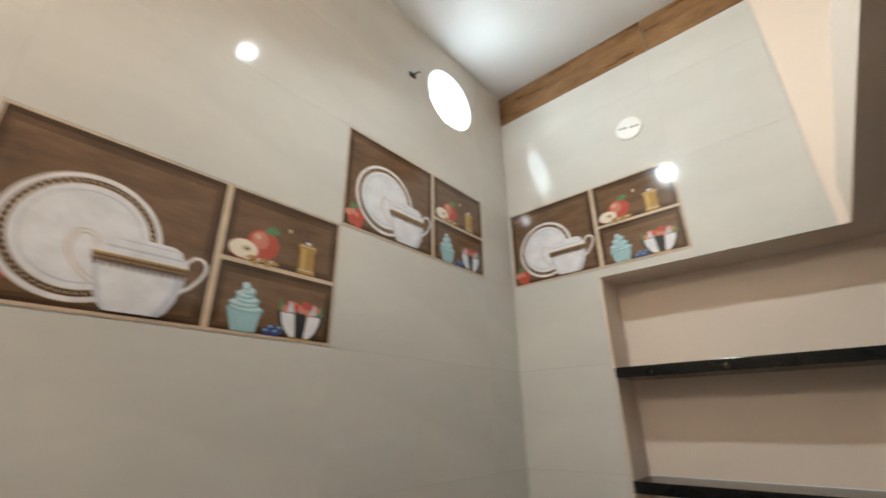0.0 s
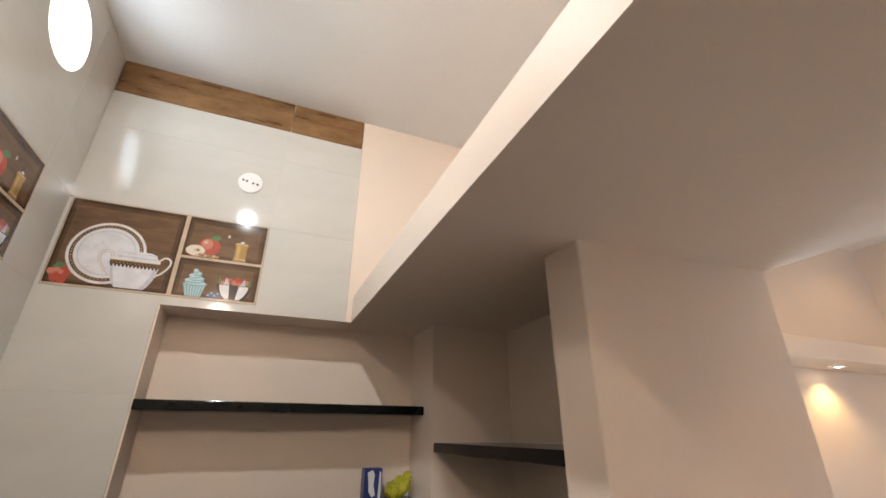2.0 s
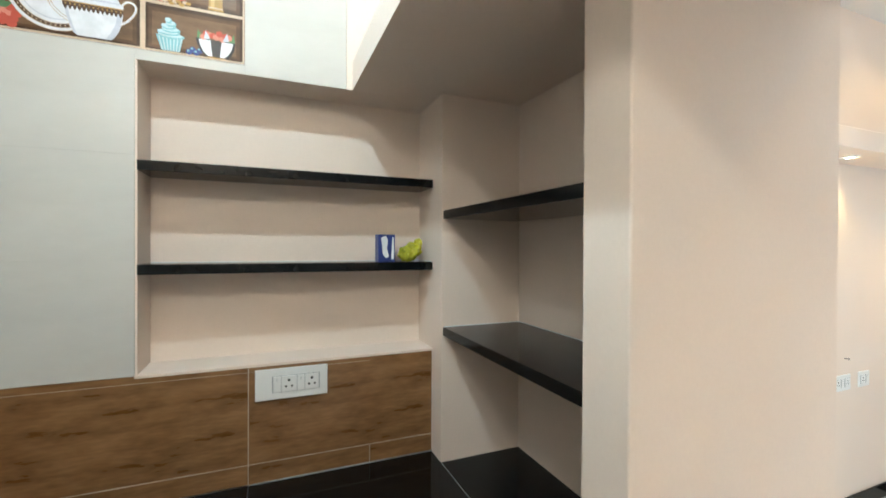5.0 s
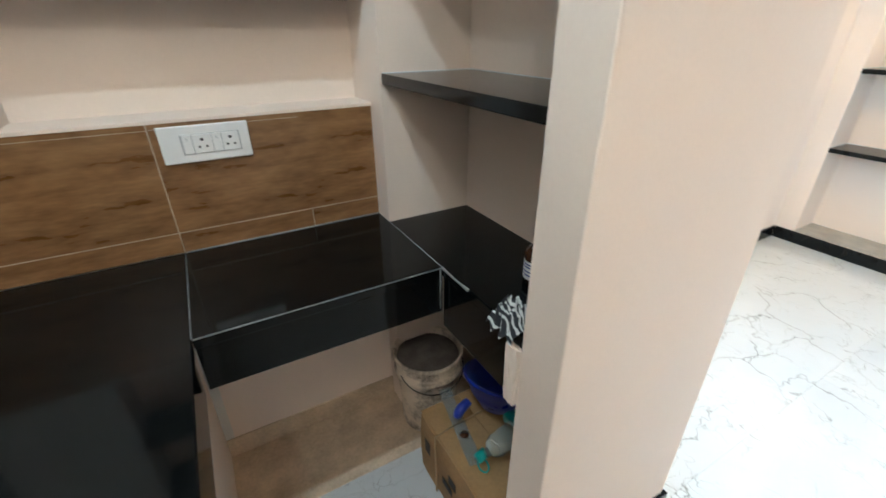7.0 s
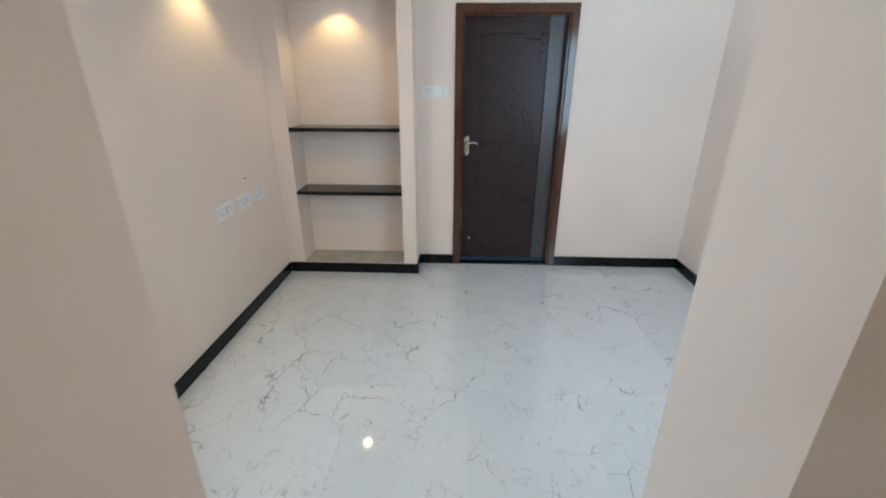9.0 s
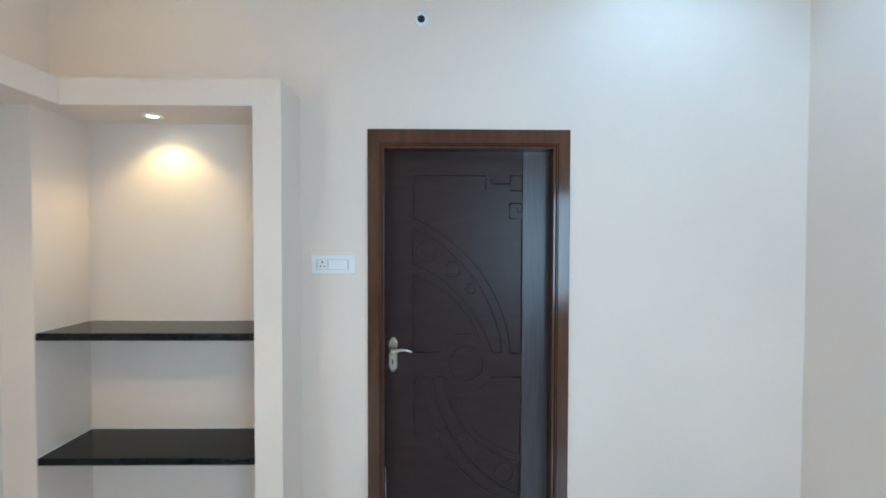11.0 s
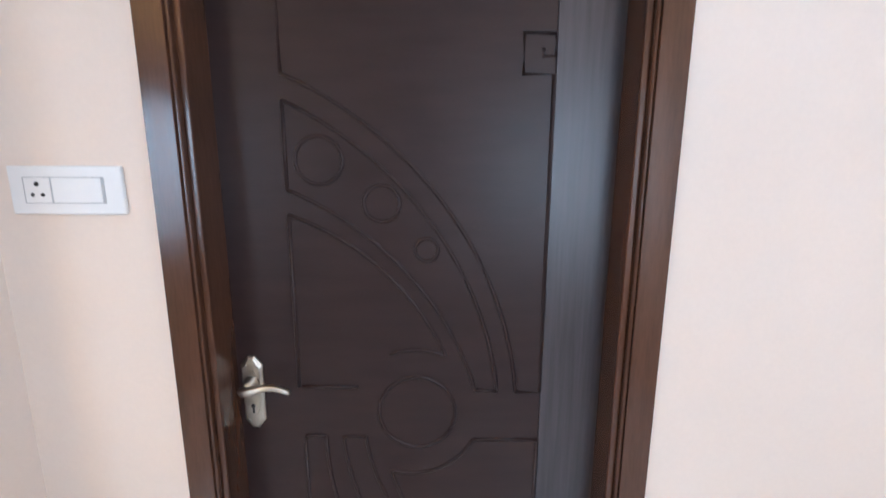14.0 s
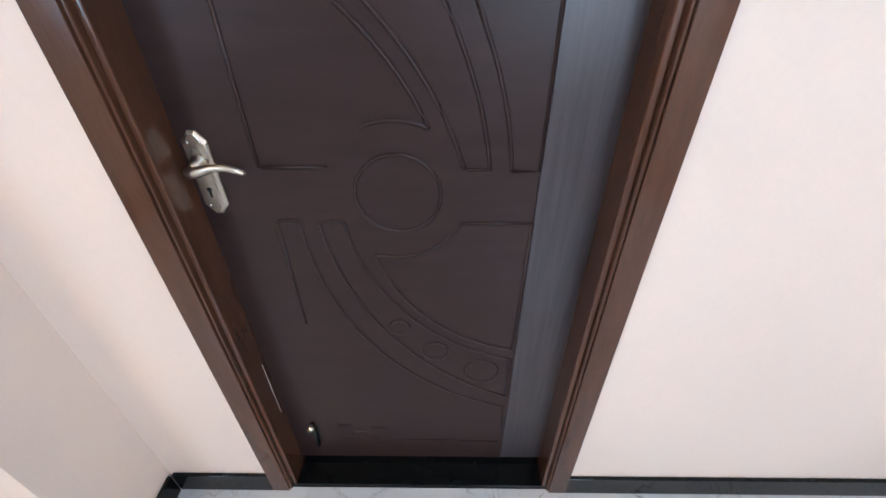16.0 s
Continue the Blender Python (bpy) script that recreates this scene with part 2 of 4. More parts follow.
X8 = W1 - 0.008
bm = boxes((X8 - WT, X8, YB, 0.734, 0, CEIL), (X8 - WT, X8, 1.334, W2 + 0.35, 0, CEIL), (X8 - WT, X8, 0.734, 1.334, 0, 2.475))
holed_block(bm, X8 - WT, X8, 0.734, 1.334, 2.475, CEIL, VY, VZ, VR)
structure("wall_kitchen_west", bm, GROUT, "tiled kitchen wall with a round ventilator hole")
SKYGLOW = glow("bright_overcast_sky", (0.88, 0.96, 1.0), 9.0)
structure("backdrop", boxes((X8 - 0.7, X8 - 0.69, 0.4, 2.2, 2.2, 4.2)), SKYGLOW, "bright sky outside the round ventilator")
# glowing sheet behind the added side window, reflected in the door
structure("backdrop", boxes((0.30, 0.31, -2.6, YB - 0.125, 0.3, 2.9)), glow("bright_hazy_daylight", (0.66, 0.83, 1.0), 1.0), "glowing daylight sheet outside the added side window, out of view")

# niche wall: body with the niche cut in, the niche lined with paint
structure("wall_kitchen_north", boxes(
    (W1 - 0.008, NX0, W2 + 0.008, NY + 0.2, 0, CEIL), (NX0, NX1 + 0.008, W2 + 0.008, NY + 0.2, 0, 1.235),
    (NX0, 0.178, W2 + 0.008, NY + 0.2, SOFFIT + 0.002, CEIL), (NX0, NX1 + 0.008, NY + 0.012, NY + 0.2, 1.235, SOFFIT + 0.002)), GROUT, "kitchen wall behind the tiles")
structure("niche_lining", boxes(
    (NX0 + 0.006, NX1, NY, NY + 0.010, 1.245, SOFFIT), (NX0, NX0 + 0.006, W2 + 0.003, NY + 0.010, 1.245, SOFFIT),
    (NX0, NX1, W2 - 0.002, NY + 0.010, 1.236, 1.245)), PEACH, "peach painted lining of the kitchen wall niche")
structure("wall_loft", boxes((0.179, XB, W2 + 0.002, NY + 0.2, SOFFIT + 0.002, CEIL)), PEACH, "peach painted wall above the loft slab")
structure("loft_slab", boxes((0.199, XB, YB, W2 + 0.002, SOFFIT, LOFT), (0.78, XB, YR - 0.3, YB, SOFFIT, LOFT), (NX0 + 0.006, XB, W2 + 0.0025, NY + 0.012, SOFFIT, SOFFIT + 0.0015), bevel=0.0), PEACH, "peach painted concrete loft slab over the opening")

# wall between kitchen and hall, with the alcove in it
JK = 0.602    # kitchen corner of the jamb, which runs slightly askew
structure("wall_between", prism(boxes((NX1, XB, AY1, NY + 0.012, 0, SOFFIT), (AX, XB, AY0, AY1, 0, SOFFIT)),
                                [(XA, AY0), (XA, JK + 0.004), (XA + 0.0015, JK + 0.001), (XA + 0.005, JK), (XB - 0.004, JAMB), (XB, JAMB + 0.004), (XB, AY0)], 0, SOFFIT), PEACH, "peach painted wall end between kitchen and hall")
SW0, SW1 = -1.86, -0.86    # unseen side window, added so daylight reaches the end wall
structure("wall_between_south", boxes((0.78, XB, SW1, JAMB2, 0, SOFFIT), (0.78, XB, YR - 0.3, SW0, 0, SOFFIT), (0.78, XB, SW0, SW1, 0, 0.9), (0.78, XB, SW0, SW1, 2.12, SOFFIT)), PEACH, "peach painted side of the opening")
structure("wall_between_top", boxes((XB - 0.15, XB, YR - 0.3, W2 + 0.002, LOFT, CEIL)), PEACH, "peach painted wall above the opening")
structure("wall_kitchen_south", boxes((W1 - 0.2, 0.78, YB - 0.12, YB, 0, CEIL), (0.78, XB - 0.15, YB - 0.12, YB, LOFT, CEIL)), PEACH, "plain peach kitchen wall")

# hall
WX0, WX1, WZ0, WZ1 = 1.14, 2.134, 0.92, 2.10    # hall window
structure("wall_hall_north", boxes(
    (XB, WX0, HW, HW + 0.2, 0, CEIL), (WX1, 4.25, HW, HW + 0.2, 0, CEIL),
    (WX0, WX1, HW, HW + 0.2, 0, WZ0), (WX0, WX1, HW, HW + 0.2, WZ1, CEIL)), PEACH, "peach painted hall wall with a window")
DY0, DY1, DZ = -0.832, 0.086, 2.1    # door frame, outside
structure("wall_hall_east", boxes(
    (XD, 4.25, YR - 0.3, DY0, 0, CEIL), (XD, 4.25, DY1, 0.391, 0, CEIL), (XD, 4.25, DY0, DY1, DZ, CEIL),
    (XD, 4.25, 0.391, HW, 2.235, CEIL)), PEACH, "pale peach end wall of the hall round a dark door")
HN0, HN1, HZ0, HZ1, HX = 0.503, 1.373, 0.09, 2.13, 4.016    # hall niche
structure("wall_hall_niche", boxes(
    (XN, XD, 0.391, HN0, 0, 2.235), (XD, 4.25, 0.391, HN0, 0, 2.235), (XN, 4.25, HN1, HW, 0, 2.235), (XN, 4.25, HN0, HN1, 0, HZ0),
    (XN, 4.25, HN0, HN1, HZ1, 2.235), (HX, 4.25, HN0, HN1, HZ0, HZ1)), PEACH, "peach painted projecting wall unit with an open niche")
structure("hall_band", boxes((XB, XN, 1.258, HW, 2.13, 2.235), bevel=0.003), PEACH, "peach painted lintel band along the hall wall")
RN0, RN1, RZ0, RZ1 = 1.95, 2.921, 0.875, 2.11
structure("wall_hall_south", boxes(
    (XB, RN0, YR - 0.3, YR, 0, CEIL), (RN1, XD, YR - 0.3, YR, 0, CEIL), (RN0, RN1, YR - 0.3, YR, 0, RZ0), (RN0, RN1, YR - 0.3, YR, RZ1, CEIL),
    (RN0, RN1, YR - 0.3, YR - 0.19, RZ0, RZ1)), PEACH, "peach painted hall wall with a shelf niche")

# skirting
SK = 0.088
for rows in (((XB, XN - 0.012, HW - 0.012, HW, 0, SK),), ((XN - 0.012, XN, 0.379, HW - 0.012, 0, SK),), ((XN, XD - 0.012, 0.379, 0.391, 0, SK),),
             ((XD - 0.012, XD, DY1, 0.379, 0, SK),), ((XD - 0.012, XD, YR + 0.012, DY0, 0, SK),), ((XB, XD, YR, YR + 0.012, 0, SK),),
             ((XB, XB + 0.012, JAMB, HW - 0.012, 0, SK),)):
    structure("baseboard", boxes(*rows, bevel=0.0015), SHELF_STONE, "polished black stone skirting")

bm = prism(bmesh.new(), [(XA - 0.01, JK), (XA - 0.01, JK - 0.012), (XB + 0.012, JAMB - 0.012), (XB + 0.012, JAMB)], 0, SK)
structure("baseboard", bm, SHELF_STONE, "polished black stone skirting")
structure("niche_base", boxes((XN + 0.003, HX, HN0, HN1, HZ0, HZ0 + 0.006), bevel=0.001), CEMENT_GREY, "bare grey cement base of the hall niche")

# ---- kitchen: shelves and worktops ----
def shelf(x0, x1, y0, y1, top, thick, label, group, chip=True):
    ob = thing("shelf", ((x0 + x1) / 2, (y0 + y1) / 2, top - thick), label, "shelf", group)
    part("board", boxes((x0, x1, y0, y1, top - thick, top), bevel=0.002, seg=2), SHELF_STONE, ob)
    if chip:
        part("filler_bead", tube([(x0 + 0.004, y1 - 0.001, top + 0.0005), ((x0 + x1) / 2, y1 - 0.0012, top + 0.0008), (x1 - 0.004, y1 - 0.001, top + 0.0005)], [0.0022, 0.0014, 0.0024], 6), WPAINT, ob, "uneven white filler along the wall")
        part("filler_bead", tube([(x1 - 0.0012, y0 + 0.01, top + 0.0006), (x1 - 0.001, y1 - 0.004, top + 0.0005)], [0.0014, 0.0022], 6), WPAINT, ob, "uneven white filler along the wall")
    return ob


for top in (1.862, 1.562):
    shelf(NX0 + 0.006, NX1, W2 - 0.004, NY, top, 0.030, "black polished stone shelf set in the kitchen niche", "kitchen niche shelves")
for top in (1.743, 1.337):
    shelf(XA + 0.002, AX, AY0, AY1, top, 0.030, "black polished stone shelf set in the side alcove", "alcove shelves")
for top in (1.224, 0.719):
    shelf(XN + 0.002, HX, HN0, HN1, top, 0.030, "black polished stone shelf in the hall niche", "hall niche shelves")
for top in (1.724, 1.286):
    shelf(RN0, RN1, YR - 0.19, YR - 0.002, top, 0.030, "black polished stone shelf in the side wall niche", "side niche shelves")

CF = 1.062     # front of the back worktop
CL = -0.122    # front of the long worktop
CAULK = material("grey_caulk", (0.26, 0.27, 0.27), 0.6, vary=0.3, scale=30, grain=150, bump=0.3)
top = thing("worktop", (-0.43, 0.3, CT - 0.03), "long black polished granite kitchen worktop with a dropped front", "worktop", "granite worktops")
part("slab", boxes((W1, CL, YB, W2, CT - 0.03, CT), bevel=0.003, seg=2), GRANITE, top)
part("front_panel", boxes((CL - 0.028, CL - 0.006, YB, CF - 0.002, 0.715, CT - 0.03), bevel=0.002), GRANITE, top)
top = thing("worktop", (0.18, 1.28, CT - 0.03), "black polished granite worktop below the wall niche", "worktop", "granite worktops")
part("slab", boxes((CL + 0.0015, XA - 0.003, CF, W2, CT - 0.031, CT - 0.0005), bevel=0.003, seg=2), GRANITE, top)
# no filler here: a pale bead imitates the highlight on the rounded edge
part("joint", tube([(CL + 0.003, CF - 0.001, CT - 0.003), (0.10, CF - 0.0005, CT - 0.003), (XA - 0.006, CF - 0.001, CT - 0.003)], [0.0022, 0.0012, 0.0020], 6), CAULK, top, "pale bead drawn as the highlight on the front edge")
part("front_panel", boxes((CL + 0.002, XA + 0.005, CF + 0.008, CF + 0.026, 0.712, CT - 0.031), bevel=0.002), GRANITE, top)
part("joint", tube([(CL + 0.001, CF + 0.002, CT - 0.0012), (CL + 0.001, W2 - 0.003, CT - 0.0014)], 0.0013, 6), CAULK, top, "grey filler in the joint")
part("joint", tube([(CL + 0.01, W2 - 0.002, CT), (XA - 0.004, W2 - 0.002, CT)], 0.003, 6), CAULK, top, "white filler along the wall")
top = thing("worktop", (0.65, 1.07, CT - 0.03), "black granite worktop set into the side alcove", "worktop", "granite worktops")
part("slab", boxes((XA - 0.001, AX, AY0, AY1, CT - 0.032, CT - 0.001), bevel=0.003, seg=2), GRANITE, top)
part("front_panel", boxes((XA + 0.006, XA + 0.024, AY0, CF + 0.008, 0.66, CT - 0.032), bevel=0.002), GRANITE, top)
part("joint", tube([(XA - 0.002, CF, CT - 0.002), (XA - 0.002, 1.24, CT - 0.0015), (XA - 0.002, AY1, CT - 0.002)], 0.0016, 6), CAULK, top, "rough grey filler in the joint")
part("joint", tube([(XA - 0.008, CF - 0.001, CT - 0.004), (XA - 0.008, CF - 0.001, 0.73)], 0.0022, 6), CAULK, top, "rough grey filler down the corner")
part("joint", tube([(XA - 0.002, CF, CT - 0.003), (XA - 0.003, 0.98, CT - 0.004), (XA - 0.002, 0.93, CT - 0.003)], [0.004, 0.0025, 0.005], 6), CAULK, top, "smeared filler on the edge")

# under the worktops
structure("wall_under_worktop", boxes((CL - 0.03, NX1, W2 - 0.006, W2 + 0.008, 0.09, CT - 0.032), (W1, CL - 0.06, YB, W2 - 0.006, 0, 0.83)), PEACH, "peach plaster below the worktop")
structure("floor_under_worktop", boxes((CL - 0.06, AX, 1.187, W2, 0.0, 0.006)), CEMENT, "bare cement floor below the worktop")
structure("baseboard", boxes((CL - 0.06, NX1, W2 - 0.012, W2 - 0.006, 0.006, 0.092)), CEMENT, "rough cement skirting below the worktop")
bm = boxes((XA - 0.014, XA + 0.001, 0.716, 0.752, 0.665, 0.828))
bmesh.ops.subdivide_edges(bm, edges=bm.edges[:], cuts=4, use_grid_fill=True)
for v in bm.verts:
    if v.co.x < XA - 0.003 or v.co.z > 0.82:
        v.co += Vector((random.uniform(-1, 1) * 0.003, random.uniform(-1, 1) * 0.004, random.uniform(-1, 1) * 0.004))
structure("plaster_patch", bm, PEACH, "rough plaster lump on the wall corner")


# ---- switch plates ----
def switch_plate(at, width, height, modules, turn, label):
    """Modular plate round its centre, facing -y before the turn; modules: list of (centre, width, kind)."""
    m = pose(*at, 0, 0, turn)
    ob = tagged(new("switch_plate"), label, "switch", "electrical wall plates")
    ob.matrix_basis = m

    def add(name, bm, mat, parent, lab=""):
        o = new(name, mesh_of(name, bm, mat))
        o.parent = parent
        return tagged(o, lab)
    plate = add("plate", boxes((-width / 2, width / 2, -0.009, 0.0, -height / 2, height / 2), bevel=0.003, seg=2), PLASTIC, ob)
    span0 = min(c - w / 2 for c, w, k in modules) - 0.004
    span1 = max(c + w / 2 for c, w, k in modules) + 0.004
    # raised strip whose grey stands in for the shade of a gap
    add("rim", boxes((span0, span1, -0.0105, -0.009, -height * 0.27, height * 0.27), bevel=0.0006), GREYLINE, plate, "thin grey strip round the modules, coloured as a shaded gap")
    for c, w, k in modules:
        mod = add("socket" if k == "socket" else "rocker", boxes((c - w / 2, c + w / 2, -0.0125, -0.0105, -height * 0.255, height * 0.255), bevel=0.0008), PLASTIC, ob)
        if k == "socket":
            for dx, dz, r in ((0, 0.011, 0.0042), (-0.009, -0.008, 0.0033), (0.009, -0.008, 0.0033)):
                bmh = turned([(r, -0.001), (r, 0.0006)], 14)
                bmesh.ops.rotate(bmh, verts=bmh.verts, cent=(0, 0, 0), matrix=Matrix.Rotation(radians(90), 3, "X"))
                bmesh.ops.translate(bmh, verts=bmh.verts, vec=(c + dx, -0.0127, dz))
                add("pin_hole", bmh, BLACK, mod)
        if k == "rocker":
            add("mark", boxes((c - 0.0012, c + 0.0012, -0.0131, -0.0125, height * 0.10, height * 0.18)), GREYLINE, mod)
    return ob


# grey of the painted gap shade and of the rocker marks
GREYLINE = material("grey_gap_shade_and_mark", (0.46, 0.47, 0.48), 0.5, vary=0.1)
switch_plate((0.008, W2 - 0.001, 1.178), 0.220, 0.098, [(-0.046, 0.022, "rocker"), (-0.010, 0.046, "socket"), (0.026, 0.022, "rocker"), (0.060, 0.042, "socket")], 0,
             "white switch and socket plate on the wood-look tiles")
switch_plate((XD, 0.242, 1.488), 0.203, 0.086, [(0.022, 0.088, "blank"), (-0.048, 0.046, "socket")], -90,
             "white switch plate on the wall beside the dark door")
for cx, w, mods in ((2.885, 0.19, [(-0.055, 0.048, "socket"), (-0.01, 0.024, "rocker"), (0.045, 0.048, "socket")]), (3.135, 0.18, [(-0.05, 0.048, "socket"), (0.0, 0.024, "rocker"), (0.05, 0.048, "socket")]),
                    (3.38, 0.12, [(-0.02, 0.048, "socket"), (0.028, 0.024, "rocker")])):
    switch_plate((cx + 0.014, HW, 0.80), w, 0.095, mods, 0, "white socket plate low on the peach hall wall")

# round cover on the tiled wall
ob = thing("junction_cover", (-0.23, W2, 2.645), "round white junction box cover with screw holes on the tiles", "cover plate")
bm = turned([(0.0435, 0), (0.043, 0.004), (0.040, 0.006)], 40)
bmesh.ops.rotate(bm, verts=bm.verts, cent=(0, 0, 0), matrix=Matrix.Rotation(radians(90), 3, "X"))
part("disc", bm, PLASTIC, ob, at=(-0.23, W2 - 0.0005, 2.645))
for dx, dz in ((-0.026, 0.006), (-0.012, 0.004), (0.010, -0.002), (0.026, -0.004)):
    bm = turned([(0.0042, 0), (0.0042, 0.0012)], 12)
    bmesh.ops.rotate(bm, verts=bm.verts, cent=(0, 0, 0), matrix=Matrix.Rotation(radians(90), 3, "X"))
    part("screw_hole", bm, BLACK, ob, at=(-0.23 + dx, W2 - 0.0062, 2.645 + dz))

# hook beside the ventilator
ob = thing("wall_hook", (W1, 0.967, 2.819), "small dark metal hook with a cable end on the tiles", "hook")
DARKMETAL = material("dark_metal", (0.06, 0.06, 0.055), 0.4, 0.8, vary=0.3)
part("plate", boxes((W1, W1 + 0.006, 0.952, 0.982, 2.812, 2.829), bevel=0.002), DARKMETAL, ob)
part("prong", tube([(W1 + 0.005, 0.967, 2.82), (W1 + 0.02, 0.967, 2.818), (W1 + 0.026, 0.975, 2.826), (W1 + 0.022, 0.985, 2.832)], 0.003, 8), DARKMETAL, ob)


# ---- lamps ----
def downlight(x, y, z, r, color, strength, label, group):
    ob = thing("downlight", (x, y, z), label, "lamp", group)
    part("ring", turned([(r * 1.35, 0), (r * 1.35, -0.004), (r * 0.95, -0.008), (r * 0.62, -0.003), (r * 0.60, -0.001)][::-1], 32, cap=False), PLASTIC, ob, at=(x, y, z))
    part("diffuser", turned([(r * 0.6, -0.0045), (r * 0.6, -0.0025)], 32), glow("lit_diffuser", color, strength), ob, "lit diffuser", at=(x, y, z))


downlight(2.945, 1.386, 2.13, 0.033, (1.0, 0.86, 0.62), 40, "lit warm recessed downlight in the wall band", "warm downlights")
downlight(1.55, 1.384, 2.13, 0.033, (1.0, 0.86, 0.62), 40, "lit warm recessed downlight in the wall band", "warm downlights")
downlight(3.886, 0.99, 2.13, 0.030, (1.0, 0.86, 0.62), 40, "lit warm recessed downlight in the hall niche", "warm downlights")
# the pair at x 1.75 is added by guess and never in view
for x in (3.39, 1.75):
    downlight(x, 1.01 if x > 3 else 1.17, CEIL, 0.030, (1.0, 0.86, 0.62), 40, "lit warm ceiling downlight", "ceiling downlights")
    downlight(x, -1.30, CEIL, 0.030, (0.85, 0.93, 1.0) if x > 3 else (1.0, 0.86, 0.66), 40, "lit cool white ceiling downlight" if x > 3 else "lit warm white ceiling downlight, added out of view to warm the jamb", "ceiling downlights")
ob = thing("ceiling_lamp", (-0.31, 0.58, CEIL), "small round lit white lamp hanging below the kitchen ceiling", "lamp")
part("stem", turned([(0.012, -0.10), (0.012, 0.0)], 16), PLASTIC, ob, at=(-0.31, 0.58, CEIL))
part("housing", turned([(0.038, -0.124), (0.038, -0.105), (0.02, -0.095)], 32), PLASTIC, ob, at=(-0.31, 0.58, CEIL))
part("diffuser", turned([(0.024, -0.127), (0.024, -0.1245)], 32), glow("lit_diffuser_white", (0.96, 0.98, 1.0), 30), ob, "lit diffuser", at=(-0.31, 0.58, CEIL))

ob = thing("wall_lamp", (W1, -0.54, 2.63), "lit white bulb on a short arm on the kitchen wall", "lamp")
part("base", tube([(W1, -0.54, 2.66), (W1 + 0.03, -0.54, 2.66)], 0.035, 24), PLASTIC, ob)
part("arm", tube([(W1 + 0.03, -0.54, 2.66), (-0.52, -0.54, 2.68), (-0.47, -0.54, 2.685), (-0.47, -0.54, 2.67)], 0.01, 10), PLASTIC, ob)
bulb = turned([(0.012, 0.045), (0.020, 0.030), (0.030, 0.010), (0.033, -0.008), (0.028, -0.024), (0.014, -0.034), (0.004, -0.036)][::-1], 24)
part("bulb", bulb, glow("lit_bulb", (1.0, 0.92, 0.82), 12), ob, "lit bulb", at=(-0.47, -0.54, 2.63)).visible_shadow = False

# small device on the end wall
ob = thing("wall_socket_ring", (XD, -0.155, 2.594), "small white ring with a dark centre high on the wall", "fitting")
for r0, d, mt, nm in ((0.031, 0.006, PLASTIC, "ring"), (0.017, 0.0085, BLACK, "core")):
    bm = turned([(r0, 0), (r0, d * 0.7), (r0 * 0.9, d)], 24)
    bmesh.ops.rotate(bm, verts=bm.verts, cent=(0, 0, 0), matrix=Matrix.Rotation(radians(-90), 3, "Y"))
    part(nm, bm, mt, ob, at=(XD, -0.155, 2.594))
# cable end on the band and nail in the wall
ob = thing("cable_end", (3.31, 1.258, 2.225), "short dark cable end sticking out of the wall band", "cable")
part("wire", tube([(3.31, 1.260, 2.222), (3.34, 1.243, 2.226), (3.37, 1.238, 2.222)], 0.003, 6), DARKMETAL, ob)
ob = thing("nail", (3.19, HW, 0.945), "dark nail in the peach wall above the sockets", "nail")
part("shaft", tube([(3.19, HW + 0.004, 0.945), (3.19, HW - 0.02, 0.947)], 0.0025, 6), DARKMETAL, ob)
part("head", tube([(3.19, HW - 0.02, 0.947), (3.19, HW - 0.023, 0.947)], 0.005, 8), DARKMETAL, ob)

# ---- door ----
OFF = Vector((0.016, -0.012, 0))    # from the door's own numbers to the hall
FX, FY0, FY1 = 3.963, -0.82, 0.098
LX = 4.045     # face of the leaf, set deep in its frame
frame_ob = tagged(thing("door_frame", (FX, -0.36, 0), "glossy dark brown wooden door frame with worn varnish", "door frame"), kind="structure")
FW = 0.052


def frame_member(name, rows):
    part(name, boxes(*rows, bevel=0.001, seg=2), DOORFRAME, frame_ob)


frame_member("jamb", [(FX - 0.012, 4.11, FY0, FY0 + FW, 0, DZ), ])
frame_member("jamb", [(FX - 0.012, 4.11, FY1 - FW, FY1, 0, DZ)])
frame_member("head", [(FX - 0.012, 4.11, FY0 + FW, FY1 - FW, DZ - FW - 0.01, DZ)])
STEPS = ((0.0, 0.007, -0.007), (0.007, 0.020, 0.004))    # bead and rebate: from, to, depth
for s in (1, -1):
    for a, b2, xx in STEPS:
        ya, yb = (FY0 + FW + a, FY0 + FW + b2) if s > 0 else (FY1 - FW - b2, FY1 - FW - a)
        part("moulding", boxes((FX + xx, 4.11, ya, yb, 0, DZ - FW - 0.01 - a), bevel=0.0025, seg=2), DOORFRAME, frame_ob)
for a, b2, xx in STEPS:
    part("moulding", boxes((FX + xx, 4.11, FY0 + FW + b2, FY1 - FW - b2, DZ - FW - 0.01 - b2, DZ - FW - 0.01 - a), bevel=0.0025, seg=2), DOORFRAME, frame_ob)
part("threshold", boxes((FX + 0.002, 4.14, FY0 + FW, FY1 - FW, -0.010, 0.012), bevel=0.003, seg=2), GRANITE, frame_ob, "black stone threshold")

door = tagged(thing("door", (4.015, -0.36, 0.05), "closed dark brown laminate door with carved curved lines", "door"))
LY0, LY1, LZ0, LZ1 = FY0 + FW + 0.018, FY1 - FW - 0.012, 0.035, 2.028
SY = -0.6226    # edge of the plain side strip
STRIP = material("dark_door_side_strip", (0.052, 0.043, 0.047), 0.33, vary=0.35, scale=4, grain=60, bump=0.06, stretch=(30, 30, 1.2))
STRIP.node_tree.nodes["Principled BSDF"].inputs["Specular IOR Level"].default_value = 0.5
